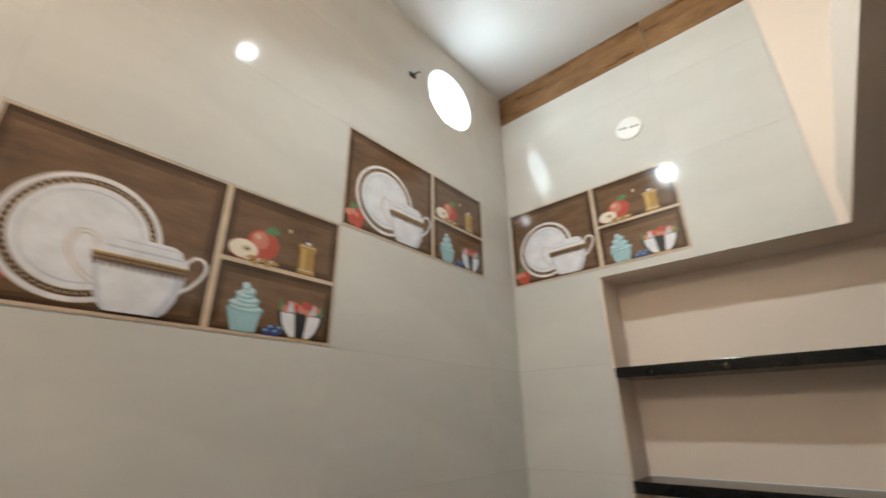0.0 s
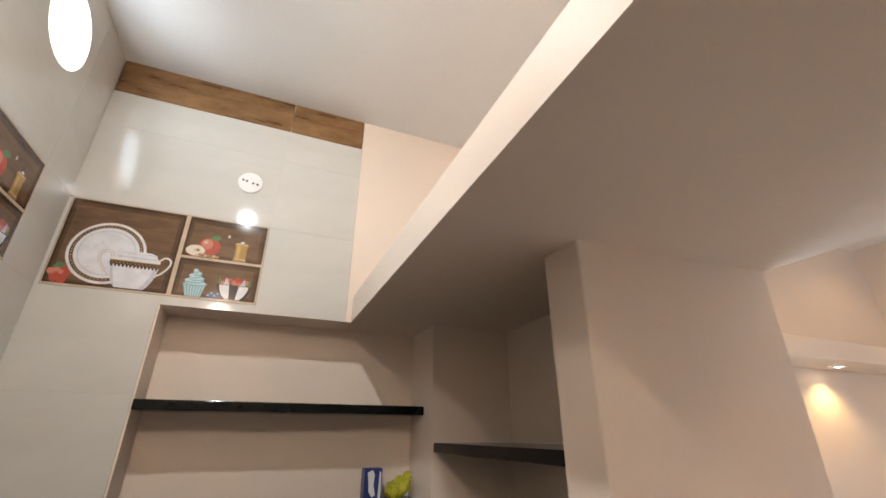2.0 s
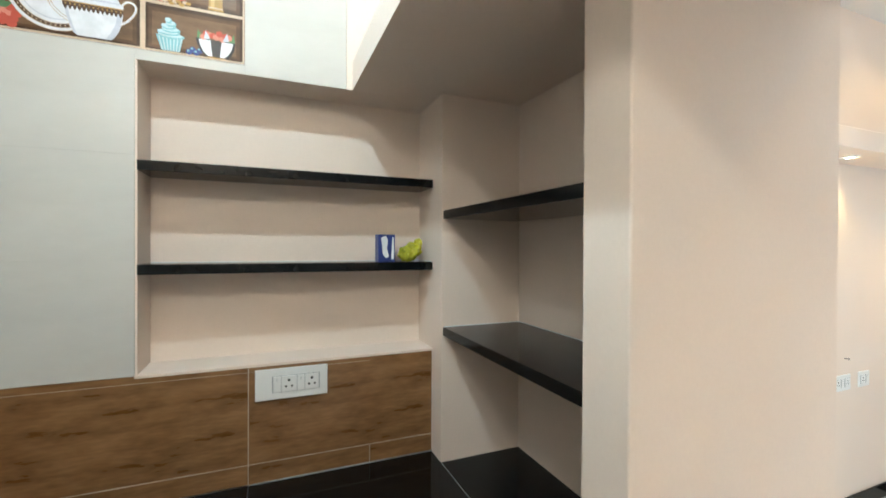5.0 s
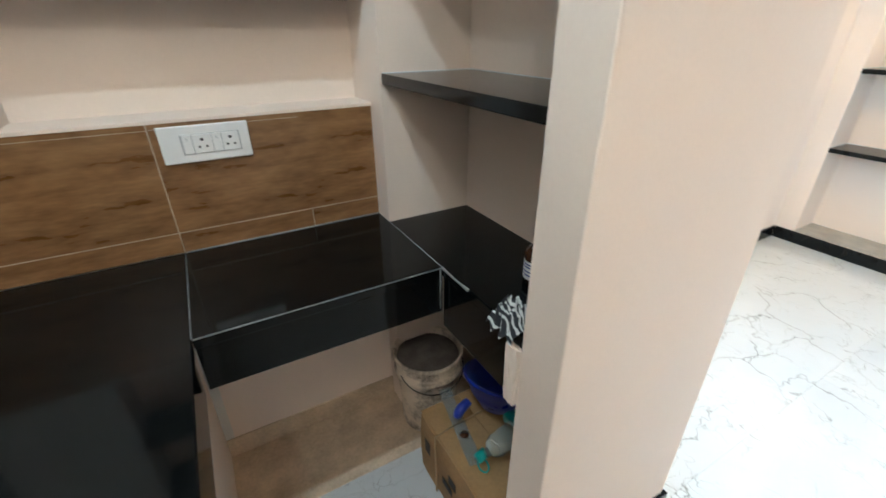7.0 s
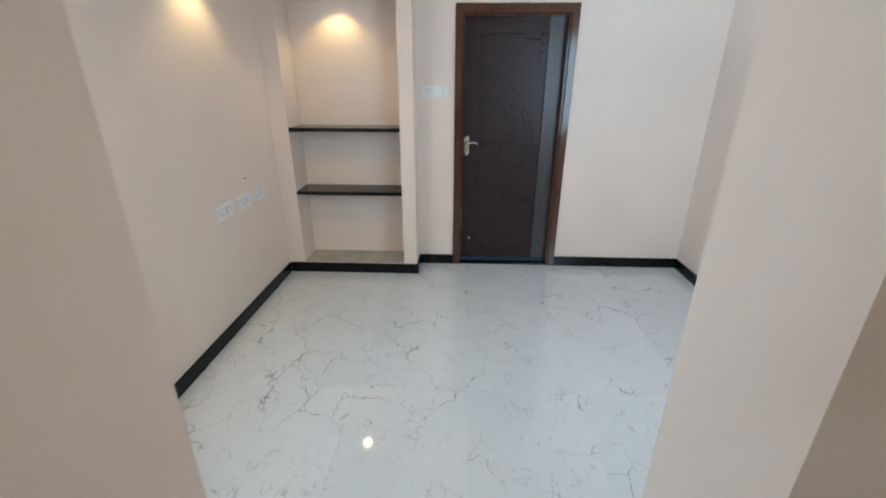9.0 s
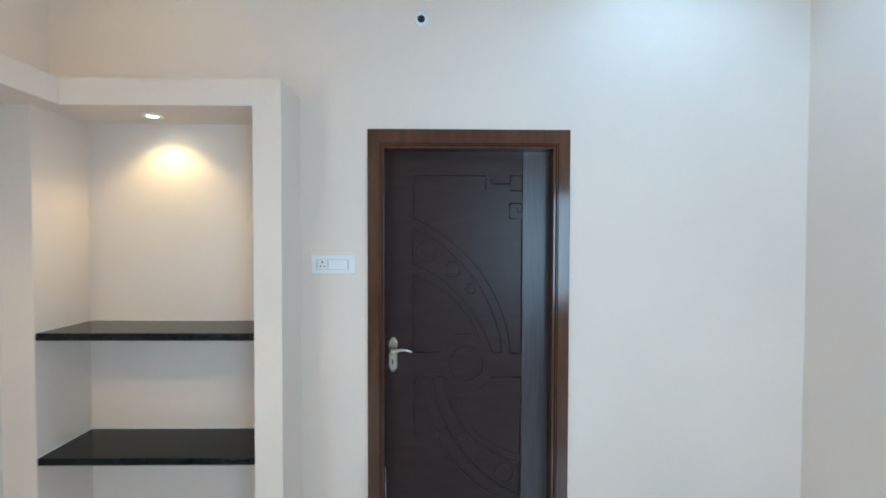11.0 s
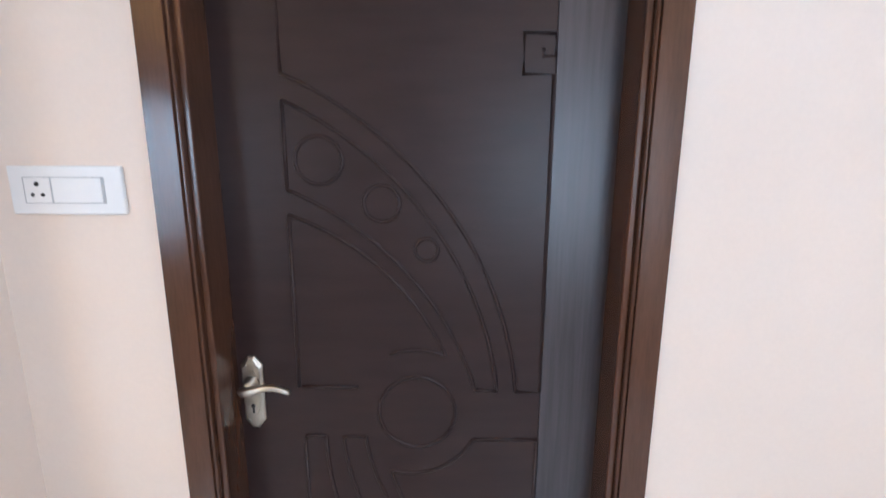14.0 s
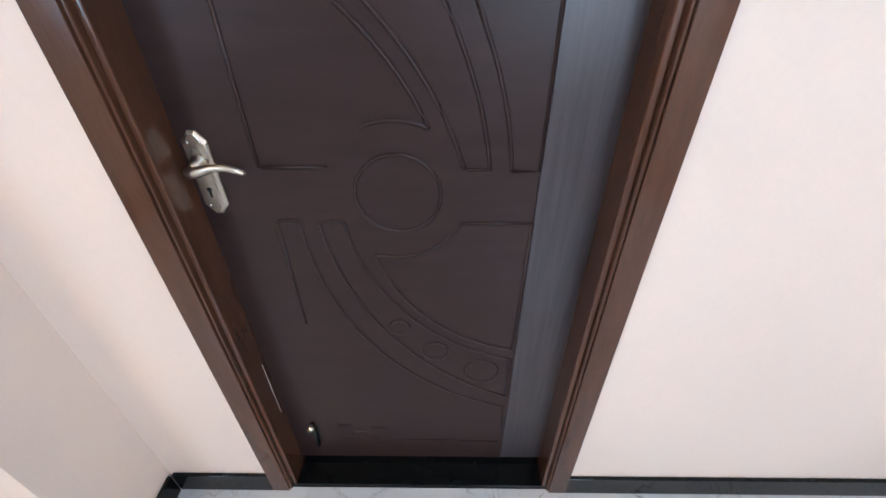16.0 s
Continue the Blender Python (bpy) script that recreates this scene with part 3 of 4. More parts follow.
leaf = part("leaf", boxes((LX, 4.08, SY, LY1, LZ0, LZ1), bevel=0.0015), DOORLEAF, door)
part("side_strip", boxes((LX + 0.0005, 4.08, LY0, SY - 0.0005, LZ0, LZ1), bevel=0.0015), STRIP, door, "plain strip with vertical grain, slightly lighter")


def on_leaf(y, z):
    return LX + 0.0008, -0.42 + (y + 0.42) * 1.055, 1.5 + (z - 1.5) * 1.055


def line(*pts):
    """A carved line: a fine bead along points (y, z) on the leaf."""
    p = [on_leaf(y, z) for y, z in pts]
    part("carved_line", tube(p, 0.0046, 6), DOORLEAF, leaf)


def arc(p0, pm, p1, n=28):
    """Points of the circle through three points."""
    ax, ay = p0
    bx, by = pm
    cx, cy = p1
    d = 2 * (ax * (by - cy) + bx * (cy - ay) + cx * (ay - by))
    ux = ((ax * ax + ay * ay) * (by - cy) + (bx * bx + by * by) * (cy - ay) + (cx * cx + cy * cy) * (ay - by)) / d
    uy = ((ax * ax + ay * ay) * (cx - bx) + (bx * bx + by * by) * (ax - cx) + (cx * cx + cy * cy) * (bx - ax)) / d
    r = math.hypot(ax - ux, ay - uy)
    a0, am, a1 = (math.atan2(y - uy, x - ux) for x, y in (p0, pm, p1))
    while am - a0 > math.pi: am -= 2 * math.pi
    while am - a0 < -math.pi: am += 2 * math.pi
    while a1 - am > math.pi: a1 -= 2 * math.pi
    while a1 - am < -math.pi: a1 += 2 * math.pi
    return [(ux + r * math.cos(a0 + (a1 - a0) * i / n), uy + r * math.sin(a0 + (a1 - a0) * i / n)) for i in range(n + 1)]


def ring(y, z, r, n=36):
    p = [on_leaf(y + r * math.cos(2 * math.pi * i / n), z + r * math.sin(2 * math.pi * i / n)) for i in range(n)]
    part("carved_ring", tube(p, 0.0046, 6, closed=True), DOORLEAF, leaf)


GL, GR = -0.121, -0.610
line((GL, 1.694), (GL, 1.883), (-0.445, 1.883), (-0.445, 1.820))
line((-0.47, 1.868), (-0.47, 1.848), (-0.557, 1.848))
line((-0.557, 1.885), (GR, 1.885), (GR, 1.818), (-0.557, 1.818), (-0.557, 1.885))
line((-0.589, 1.735), (-0.589, 1.722), (GR, 1.722), (GR, 1.760), (-0.555, 1.760), (-0.555, 1.692), (GR, 1.692), (GR, 1.080), (-0.562, 1.080))
line(*arc((GL, 1.694), (-0.416, 1.461), (-0.562, 1.080)))
line(*arc((GL, 1.648), (-0.368, 1.455), (-0.524, 1.082)))
line((-0.524, 1.082), (-0.480, 1.083))
line(*arc((GL, 1.487), (-0.345, 1.327), (-0.480, 1.083)))
line((GL, 1.648), (GL, 1.487))
line(*arc((GL, 1.440), (-0.322, 1.308), (-0.420, 1.156)))
line((GL, 1.440), (GL, 1.260), (GL, 1.088))
line((GL - 0.006, 1.088), (-0.18, 1.088), (-0.241, 1.088))
ring(-0.183, 1.541, 0.044)
ring(-0.298, 1.462, 0.034)
ring(-0.382, 1.374, 0.022)
ring(-0.361, 1.033, 0.078)
line(*arc((-0.307, 1.160), (-0.362, 1.170), (-0.420, 1.156), 12))
line((GR, 0.972), (-0.476, 0.972))
line(*arc((-0.476, 0.972), (-0.400, 0.902), (-0.305, 0.899), 16))
line(*arc((-0.305, 0.899), (-0.410, 0.717), (-0.605, 0.615)))
line((GR, 0.972), (-0.605, 0.615))
line(*arc((-0.254, 0.977), (-0.374, 0.715), (-0.602, 0.580)))
line((-0.254, 0.977), (-0.206, 0.975))
line(*arc((-0.206, 0.975), (-0.335, 0.640), (-0.604, 0.428)))
line((-0.602, 0.580), (-0.604, 0.428))
line(*arc((-0.171, 0.977), (-0.310, 0.580), (-0.600, 0.380)))
line((-0.171, 0.977), (-0.128, 0.977))
line((-0.127, 0.972), (-0.127, 0.840), (-0.127, 0.700))
line((-0.600, 0.380), (-0.602, 0.203), (-0.284, 0.212))
ring(-0.341, 0.690, 0.022)
ring(-0.421, 0.608, 0.030)
ring(-0.535, 0.531, 0.042)
line((-0.136, 0.283), (-0.176, 0.283))
line((-0.122, 0.226), (-0.178, 0.224))
line((-0.182, 0.250), (-0.220, 0.248))
line((-0.232, 0.274), (-0.280, 0.272))
line((-0.228, 0.221), (-0.262, 0.219))

# lever handle on its plate
HY, HZ0_, HZ1_ = -0.006, 0.970, 1.136
def plate_outline(w, inset):
    z0, z1 = HZ0_ + inset, HZ1_ - inset
    return [(HY - w, z0 + 0.020), (HY - 0.30 * w, z0), (HY + 0.30 * w, z0), (HY + w, z0 + 0.020), (HY + w, z1 - 0.020), (HY + 0.30 * w, z1), (HY - 0.30 * w, z1), (HY - w, z1 - 0.020)]


def stepped_plate(steps):
    """A plate of outlines laid one over the other: (x, half width, inset), back to front."""
    bm = bmesh.new()
    rings = [[bm.verts.new((x, y, z)) for y, z in plate_outline(w, i)] for x, w, i in steps]
    for r, q in zip(rings, rings[1:]):
        for k in range(8):
            bm.faces.new((r[k], r[(k + 1) % 8], q[(k + 1) % 8], q[k]))
    bm.faces.new(rings[0]), bm.faces.new(rings[-1])
    bmesh.ops.recalc_face_normals(bm, faces=bm.faces)
    return bm


handle = part("handle_plate", stepped_plate([(LX + 0.001, 0.0225, 0), (LX - 0.004, 0.0225, 0), (LX - 0.0075, 0.0195, 0.004), (LX - 0.0085, 0.018, 0.006)]), STEEL, door, "worn brushed steel lock plate with pointed ends")
part("raised_panel", stepped_plate([(LX - 0.0082, 0.0150, 0.030), (LX - 0.0105, 0.0140, 0.032)]), STEEL, handle)
part("boss", tube([(LX - 0.008, HY, 1.078), (LX - 0.014, HY, 1.078), (LX - 0.017, HY, 1.078), (LX - 0.034, HY, 1.078)], [0.0165, 0.0155, 0.010, 0.0095], 24), STEEL, handle)
part("lever", tube([(LX - 0.036, HY + 0.014, 1.074), (LX - 0.040, HY + 0.006, 1.073), (LX - 0.043, HY - 0.008, 1.075), (LX - 0.045, HY - 0.026, 1.081), (LX - 0.046, HY - 0.044, 1.086), (LX - 0.046, HY - 0.062, 1.086), (LX - 0.045, HY - 0.078, 1.081), (LX - 0.043, HY - 0.090, 1.075), (LX - 0.042, HY - 0.094, 1.072)],
                   [0.006, 0.010, 0.0105, 0.0085, 0.0072, 0.0066, 0.0064, 0.0058, 0.003], 16), STEEL, handle, "curved brushed steel lever")
part("keyhole", boxes((LX - 0.0112, LX - 0.010, HY - 0.0024, HY + 0.0024, 1.008, 1.024), bevel=0.0004), BLACK, handle)
part("keyhole", tube([(LX - 0.010, HY, 1.025), (LX - 0.0113, HY, 1.025)], 0.0046, 14), BLACK, handle)
for zc in (HZ1_ - 0.020, HZ0_ + 0.020):
    for dy in (-0.011, 0.011):
        part("screw", tube([(LX - 0.0078, HY + dy, zc), (LX - 0.0098, HY + dy, zc)], [0.0036, 0.0030], 12), STEEL, handle)
bolt = part("tower_bolt", tube([(LX - 0.008, -0.046, 0.235), (LX - 0.008, -0.046, 0.115)], 0.006, 10), DARKMETAL, door, "dark tower bolt near the foot of the door")
part("bolt_knob", tube([(LX - 0.008, -0.046, 0.230), (LX - 0.028, -0.046, 0.232)], [0.007, 0.010], 12), STEEL, bolt)
part("bolt_plate", boxes((LX - 0.002, LX + 0.001, -0.058, -0.034, 0.125, 0.205), bevel=0.0006), DARKMETAL, bolt)

part("paint_drip", tube([(LX - 0.016, 0.0255, 0.52), (LX - 0.017, 0.0255, 0.42), (LX - 0.016, 0.0255, 0.31)], [0.0004, 0.0008, 0.0005], 6), WPAINT, frame_ob, "thin run of white paint on the jamb")
for o in (frame_ob, door):
    o.location += OFF

# ---- hall windows ----
# this side window is added out of view as an opening for daylight
side = tagged(thing("added_window", (0.9, -1.36, 0.9), "unseen side window added to let in daylight, with a white painted lining", "window"), kind="structure")
part("sill", boxes((0.775, XB + 0.004, SW0, SW1, 0.898, 0.912), bevel=0.002), WPAINT, side)
for y in (SW0 + 0.006, SW1 - 0.006):
    part("reveal", boxes((0.775, XB + 0.004, y - 0.006, y + 0.006, 0.912, 2.12), bevel=0.002), WPAINT, side)
win = tagged(thing("window_1", (1.63, 1.66, WZ0), "barred window with a white painted sill and reveal", "window"), kind="structure")
LIN = 0.012
part("sill", boxes((WX0, WX1 - LIN, HW - 0.002, 1.69, WZ0 - 0.002, WZ0 + LIN), bevel=0.002), WPAINT, win)
part("reveal", boxes((WX1 - LIN, WX1, HW - 0.002, 1.69, WZ0 - 0.002, WZ1), bevel=0.002), WPAINT, win)
part("reveal", boxes((WX0 - 0.001, WX0 + LIN, HW - 0.002, 1.69, WZ0 - 0.002, WZ1), bevel=0.002), WPAINT, win)
part("head_lining", boxes((WX0 + LIN, WX1 - LIN, HW - 0.002, 1.69, WZ1 - LIN, WZ1), bevel=0.002), WPAINT, win)
GY = 1.60
for k in range(11):
    z = 0.965 + 0.104 * k
    part("bar", tube([(WX0 + LIN, GY, z), (WX1 - LIN, GY, z)], 0.006, 8), WPAINT, win)
for x in (2.045, 1.82, 1.6, 1.38, 1.2):
    part("upright", boxes((x - 0.009, x + 0.009, GY - 0.003, GY + 0.003, WZ0 + LIN, WZ1 - LIN)), WPAINT, win)
part("sash", boxes((WX0 + LIN, WX1 - LIN, 1.665, 1.688, WZ0 + LIN, WZ0 + 0.06), (WX0 + LIN, WX1 - LIN, 1.665, 1.688, WZ1 - 0.06, WZ1 - LIN),
                   (WX0 + LIN, WX0 + 0.06, 1.665, 1.688, WZ0 + 0.06, WZ1 - 0.06), (WX1 - 0.06, WX1 - LIN, 1.665, 1.688, WZ0 + 0.06, WZ1 - 0.06), (1.60, 1.65, 1.665, 1.688, WZ0 + 0.06, WZ1 - 0.06)), WPAINT, win)
structure("backdrop", boxes((0.2, 3.2, 2.6, 2.61, 0.2, 3.4)), glow("bright_daylight", (0.62, 0.82, 1.0), 1.0), "bright hazy daylight outside the window")

# ---- loose things on the kitchen shelf ----
CARD_BLUE = material("blue_print_card", (0.03, 0.05, 0.22), 0.35, vary=0.2)
CARD_WHITE = material("white_print_card", (0.80, 0.82, 0.84), 0.35, vary=0.05)
pk = thing("carton", (0.335, 1.588, 1.562), "small upright carton printed blue and white, open top", "carton")
cx0, cx1, cy0, cy1, cz0, cz1 = 0.302, 0.364, 1.566, 1.612, 1.562, 1.660
part("box", boxes((cx0, cx1, cy0, cy0 + 0.0015, cz0, cz1), (cx0, cx1, cy1 - 0.0015, cy1, cz0, cz1), (cx0, cx0 + 0.0015, cy0 + 0.0015, cy1 - 0.0015, cz0, cz1), (cx1 - 0.0015, cx1, cy0 + 0.0015, cy1 - 0.0015, cz0, cz1),
                  (cx0 + 0.0015, cx1 - 0.0015, cy0 + 0.0015, cy1 - 0.0015, cz0, cz0 + 0.002)), CARD_BLUE, pk)


def flat(pts, depth, thick=0.0006):
    """A flat printed shape in the plane y = depth, from points (x, z)."""
    bm = bmesh.new()
    a = [bm.verts.new((x, depth, z)) for x, z in pts]
    b = [bm.verts.new((x, depth + thick, z)) for x, z in pts]
    bm.faces.new(a), bm.faces.new(b[::-1])
    for i in range(len(a)):
        j = (i + 1) % len(a)
        bm.faces.new((a[j], a[i], b[i], b[j]))
    bmesh.ops.recalc_face_normals(bm, faces=bm.faces)
    return bm


def oval(cx, cz, rx, rz, n=28, a0=0, a1=360):
    return [(cx + rx * math.cos(radians(a0 + (a1 - a0) * i / n)), cz + rz * math.sin(radians(a0 + (a1 - a0) * i / n))) for i in range(n if a1 - a0 >= 360 else n + 1)]


part("printed_swoosh", flat([(0.312, 1.648), (0.330, 1.656), (0.338, 1.640), (0.334, 1.610), (0.342, 1.580), (0.330, 1.574), (0.318, 1.590), (0.316, 1.620)], cy0 - 0.0008), CARD_WHITE, pk, "white swoosh print")
part("printed_stripe", flat([(0.350, 1.570), (0.360, 1.570), (0.360, 1.650), (0.354, 1.650)], cy0 - 0.0008), CARD_WHITE, pk, "white stripe print")
bag = thing("plastic_bag", (0.43, 1.59, 1.562), "crumpled yellow-green plastic bag of powder", "bag")
YELLOW = material("yellow_plastic_film", (0.50, 0.47, 0.03), 0.25, vary=0.5, scale=25, grain=120, bump=0.3, dark=(0.22, 0.24, 0.02))
bm = bmesh.new()
bmesh.ops.create_icosphere(bm, subdivisions=4, radius=1)
for v in bm.verts:
    p = v.co.copy()
    k = 1 + 0.28 * noise.noise(p * 2.3) + 0.16 * noise.noise(p * 6) + 0.08 * noise.noise(p * 14)
    v.co = Vector((p.x * 0.043 * k + 0.012 * max(0, p.z), p.y * 0.026 * k, max(-0.030, p.z * 0.036 * k) + 0.012 * max(0, p.x)))
for f in bm.faces:
    f.smooth = True
part("film", bm, YELLOW, bag, at=(0.428, 1.59, 1.5925))
bm = bmesh.new()
bmesh.ops.create_icosphere(bm, subdivisions=3, radius=1)
for v in bm.verts:
    p = v.co.copy()
    k = 1 + 0.35 * noise.noise(p * 3 + Vector((5, 0, 0)))
    v.co = Vector((p.x * 0.016 * k, p.y * 0.012 * k, p.z * 0.016 * k))
part("knot", bm, YELLOW, bag, at=(0.462, 1.59, 1.632))

# ---- alcove worktop: bottle and cloth ----
bt = thing("bottle", (0.662, 0.872, CT), "small brown glass bottle with a white label", "bottle")
BROWN = material("brown_glass", (0.05, 0.018, 0.008), 0.08, vary=0.2)
LABEL = material("paper_label", (0.72, 0.72, 0.70), 0.6, vary=0.1)
part("body", turned([(0.030, 0), (0.033, 0.004), (0.033, 0.085), (0.030, 0.095), (0.016, 0.110), (0.013, 0.118), (0.013, 0.135)], 32), BROWN, bt, at=(0.662, 0.872, CT))
part("label", turned([(0.0335, 0.02), (0.0335, 0.07)], 32, cap=False), LABEL, bt, "white paper label", at=(0.662, 0.872, CT))
for z in (0.03, 0.04, 0.052, 0.06):
    part("print", turned([(0.0338, z), (0.0338, z + 0.004)], 32, cap=False), CARD_BLUE, bt, "line of small print", at=(0.662, 0.872, CT))
part("cap", turned([(0.015, 0.133), (0.015, 0.150), (0.013, 0.153)], 24), material("dark_red_cap", (0.12, 0.02, 0.02), 0.35), bt, at=(0.662, 0.872, CT))


def cloth_material():
    m = material("striped_cloth", (0.03, 0.03, 0.035), 0.9, vary=0.3, grain=300, bump=0.4)
    n, l = m.node_tree.nodes, m.node_tree.links
    w = n.new("ShaderNodeTexWave")
    w.inputs["Scale"].default_value, w.inputs["Distortion"].default_value, w.inputs["Detail"].default_value = 34, 9, 1
    w.inputs["Detail Scale"].default_value = 0.6
    l.new(n["Texture Coordinate"].outputs["Object"], w.inputs["Vector"])
    r = n.new("ShaderNodeValToRGB")
    r.color_ramp.elements[0].position, r.color_ramp.elements[1].position = 0.62, 0.72
    r.color_ramp.elements[0].color, r.color_ramp.elements[1].color = (0.02, 0.022, 0.028, 1), (0.55, 0.56, 0.55, 1)
    l.new(w.outputs["Fac"], r.inputs[0])
    l.new(r.outputs[0], n["Principled BSDF"].inputs["Base Color"])
    return m


cl = thing("cloth", (0.512, 0.772, CT), "crumpled black and white striped cloth on the granite edge", "cloth")
bm = bmesh.new()
bmesh.ops.create_grid(bm, x_segments=44, y_segments=44, size=1)
for v in bm.verts:
    x, y = v.co.x, v.co.y
    r = min(1, math.hypot(x, y))
    h = 0.040 * (1 - r ** 2) + 0.030 * abs(noise.noise(Vector((x * 2.2, y * 2.2, 3)))) + 0.014 * noise.noise(Vector((x * 6, y * 6, 9)))
    px, py = 0.512 + x * 0.040 + 0.010 * noise.noise(Vector((x * 3, y * 3, 1))), 0.772 + y * 0.048 + 0.010 * noise.noise(Vector((x * 3, y * 3, 7)))
    z = CT + 0.004 + max(0, h) * (1 - 0.75 * max(0, r - 0.75) / 0.25)
    over = (XA - 0.006) - px
    if over > 0:
        z -= over * 1.6
    v.co = Vector((px, py, z))
for f in bm.faces:
    f.smooth = True
part("fabric", bm, cloth_material(), cl)

# ---- floor below the alcove worktop ----
def bucket_material():
    m = material("cement_stained_plastic", (0.55, 0.47, 0.38), 0.65, vary=0.6, scale=14, grain=70, bump=0.4, dark=(0.16, 0.13, 0.11))
    m.node_tree.nodes["Color Ramp"].color_ramp.elements[1].position = 0.72
    return m


BX, BY = 0.572, 1.318
bk = thing("bucket", (BX, BY, 0.006), "dirty cement-stained plastic bucket with dried mortar inside", "bucket")
BM_ = bucket_material()
part("body", turned([(0.105, 0.0), (0.108, 0.004), (0.118, 0.20), (0.124, 0.262), (0.133, 0.264), (0.134, 0.276), (0.126, 0.280), (0.130, 0.335), (0.137, 0.337), (0.137, 0.350), (0.128, 0.350), (0.124, 0.330), (0.121, 0.322)], 48), BM_, bk, at=(BX, BY, 0.006))
MORTAR = material("dried_mortar", (0.15, 0.125, 0.11), 0.85, vary=0.4, scale=18, grain=110, bump=0.5)
part("mortar", turned([(0.122, 0.322), (0.118, 0.327), (0.055, 0.326), (0.050, 0.330), (0.030, 0.330), (0.026, 0.327), (0.008, 0.327)], 48), MORTAR, bk, "ringed dried mortar surface", at=(BX, BY, 0.006))
part("wire_handle", tube([(BX - 0.13 * math.cos(a), BY - 0.03 - 0.105 * math.sin(a), 0.30 - 0.06 * math.sin(a)) for a in [math.pi * i / 16 for i in range(17)]], 0.0025, 6), DARKMETAL, bk)

CARDB = material("brown_cardboard", (0.33, 0.20, 0.085), 0.8, vary=0.25, scale=6, grain=90, bump=0.15)
PRINT = material("black_carton_print", (0.03, 0.025, 0.02), 0.7, vary=0.2)
bx = thing("cardboard_box", (0.60, 0.93, 0), "closed worn brown cardboard box tied with string, dark printed marks", "box")
x0, x1, y0, y1, zt = 0.440, 0.745, 0.735, 1.130, 0.262
bm = boxes((x0, x1, y0, y1, 0.0, zt))
bmesh.ops.subdivide_edges(bm, edges=bm.edges[:], cuts=7, use_grid_fill=True)
for v in bm.verts:
    v.co += Vector((noise.noise(v.co * 9) * 0.006, noise.noise(v.co * 9 + Vector((7, 0, 0))) * 0.006, noise.noise(v.co * 7 + Vector((0, 9, 0))) * 0.008 if v.co.z > 0.05 else 0))
bmesh.ops.bevel(bm, geom=[e for e in bm.edges if e.is_manifold and e.calc_face_angle() > 1.0], offset=0.004, segments=2, affect="EDGES")
part("carton", bm, CARDB, bx)
part("flap", boxes((x0 + 0.004, x0 + 0.150, y0, y1, zt + 0.004, zt + 0.007), bevel=0.001), CARDB, bx)
part("flap", boxes((x0 + 0.154, x1 - 0.004, y0, y1, zt + 0.004, zt + 0.007), bevel=0.001), CARDB, bx)
STRING = material("pale_string", (0.42, 0.30, 0.16), 0.8, vary=0.3, bump=0.3)
part("string", tube([(x0 - 0.008, 1.00, 0.004), (x0 - 0.008, 1.005, 0.13), (x0 - 0.006, 1.01, zt + 0.006), (x0 + 0.06, 1.015, zt + 0.011), (x0 + 0.16, 1.02, zt + 0.011), (x1, 1.02, zt + 0.011)], 0.0035, 6), STRING, bx)
for y, z, w, h in ((1.065, 0.16, 0.035, 0.060), (0.93, 0.12, 0.060, 0.030), (0.90, 0.17, 0.045, 0.040), (0.85, 0.10, 0.070, 0.020)):
    part("printed_mark", boxes((x0 - 0.0075, x0 - 0.0068, y - w / 2, y + w / 2, z - h / 2, z + h / 2)), PRINT, bx, "dark printed mark")

BLUE = material("blue_plastic", (0.012, 0.03, 0.28), 0.28, vary=0.25, scale=12, grain=80, bump=0.05)
bs = thing("plastic_scoop", (0.64, 1.03, 0.275), "deep blue plastic funnel scoop lying on the box", "scoop")
bm = turned([(0.036, 0.0), (0.055, 0.006), (0.098, 0.060), (0.122, 0.112), (0.130, 0.114), (0.130, 0.121), (0.118, 0.121), (0.093, 0.064), (0.048, 0.012)], 40)
bmesh.ops.rotate(bm, verts=bm.verts, cent=(0, 0, 0), matrix=Matrix.Rotation(radians(14), 3, "Y") @ Matrix.Rotation(radians(-8), 3, "X"))
part("bowl", bm, BLUE, bs, at=(0.668, 1.000, 0.290))
part("handle", tube([(0.568, 1.020, 0.352), (0.540, 1.015, 0.342), (0.522, 1.010, 0.330), (0.514, 1.008, 0.318)], [0.014, 0.017, 0.017, 0.012], 14), BLUE, bs)


def clear(name, color, rough):
    m = bpy.data.materials.new(name)
    m.use_nodes = True
    b = m.node_tree.nodes["Principled BSDF"]
    b.inputs["Base Color"].default_value = (*color, 1)
    b.inputs["Transmission Weight"].default_value = 0.85
    b.inputs["Roughness"].default_value = rough
    b.inputs["IOR"].default_value = 1.2
    return m


CLEAR = clear("clear_plastic", (0.86, 0.93, 0.92), 0.12)
TEAL = material("teal_plastic", (0.02, 0.30, 0.27), 0.3, vary=0.2, scale=20)
pb = thing("plastic_bottle", (0.60, 0.87, 0.275), "clear plastic bottle with a teal cap on the box", "bottle")
bm = turned([(0.026, 0.0), (0.034, 0.006), (0.036, 0.03), (0.034, 0.05), (0.036, 0.07), (0.034, 0.09), (0.035, 0.105), (0.028, 0.125), (0.014, 0.140), (0.013, 0.150)], 32)
bmesh.ops.rotate(bm, verts=bm.verts, cent=(0, 0, 0), matrix=Matrix.Rotation(radians(-84), 3, "Y") @ Matrix.Rotation(radians(12), 3, "X"))
part("body", bm, CLEAR, pb, at=(0.668, 0.878, 0.308))
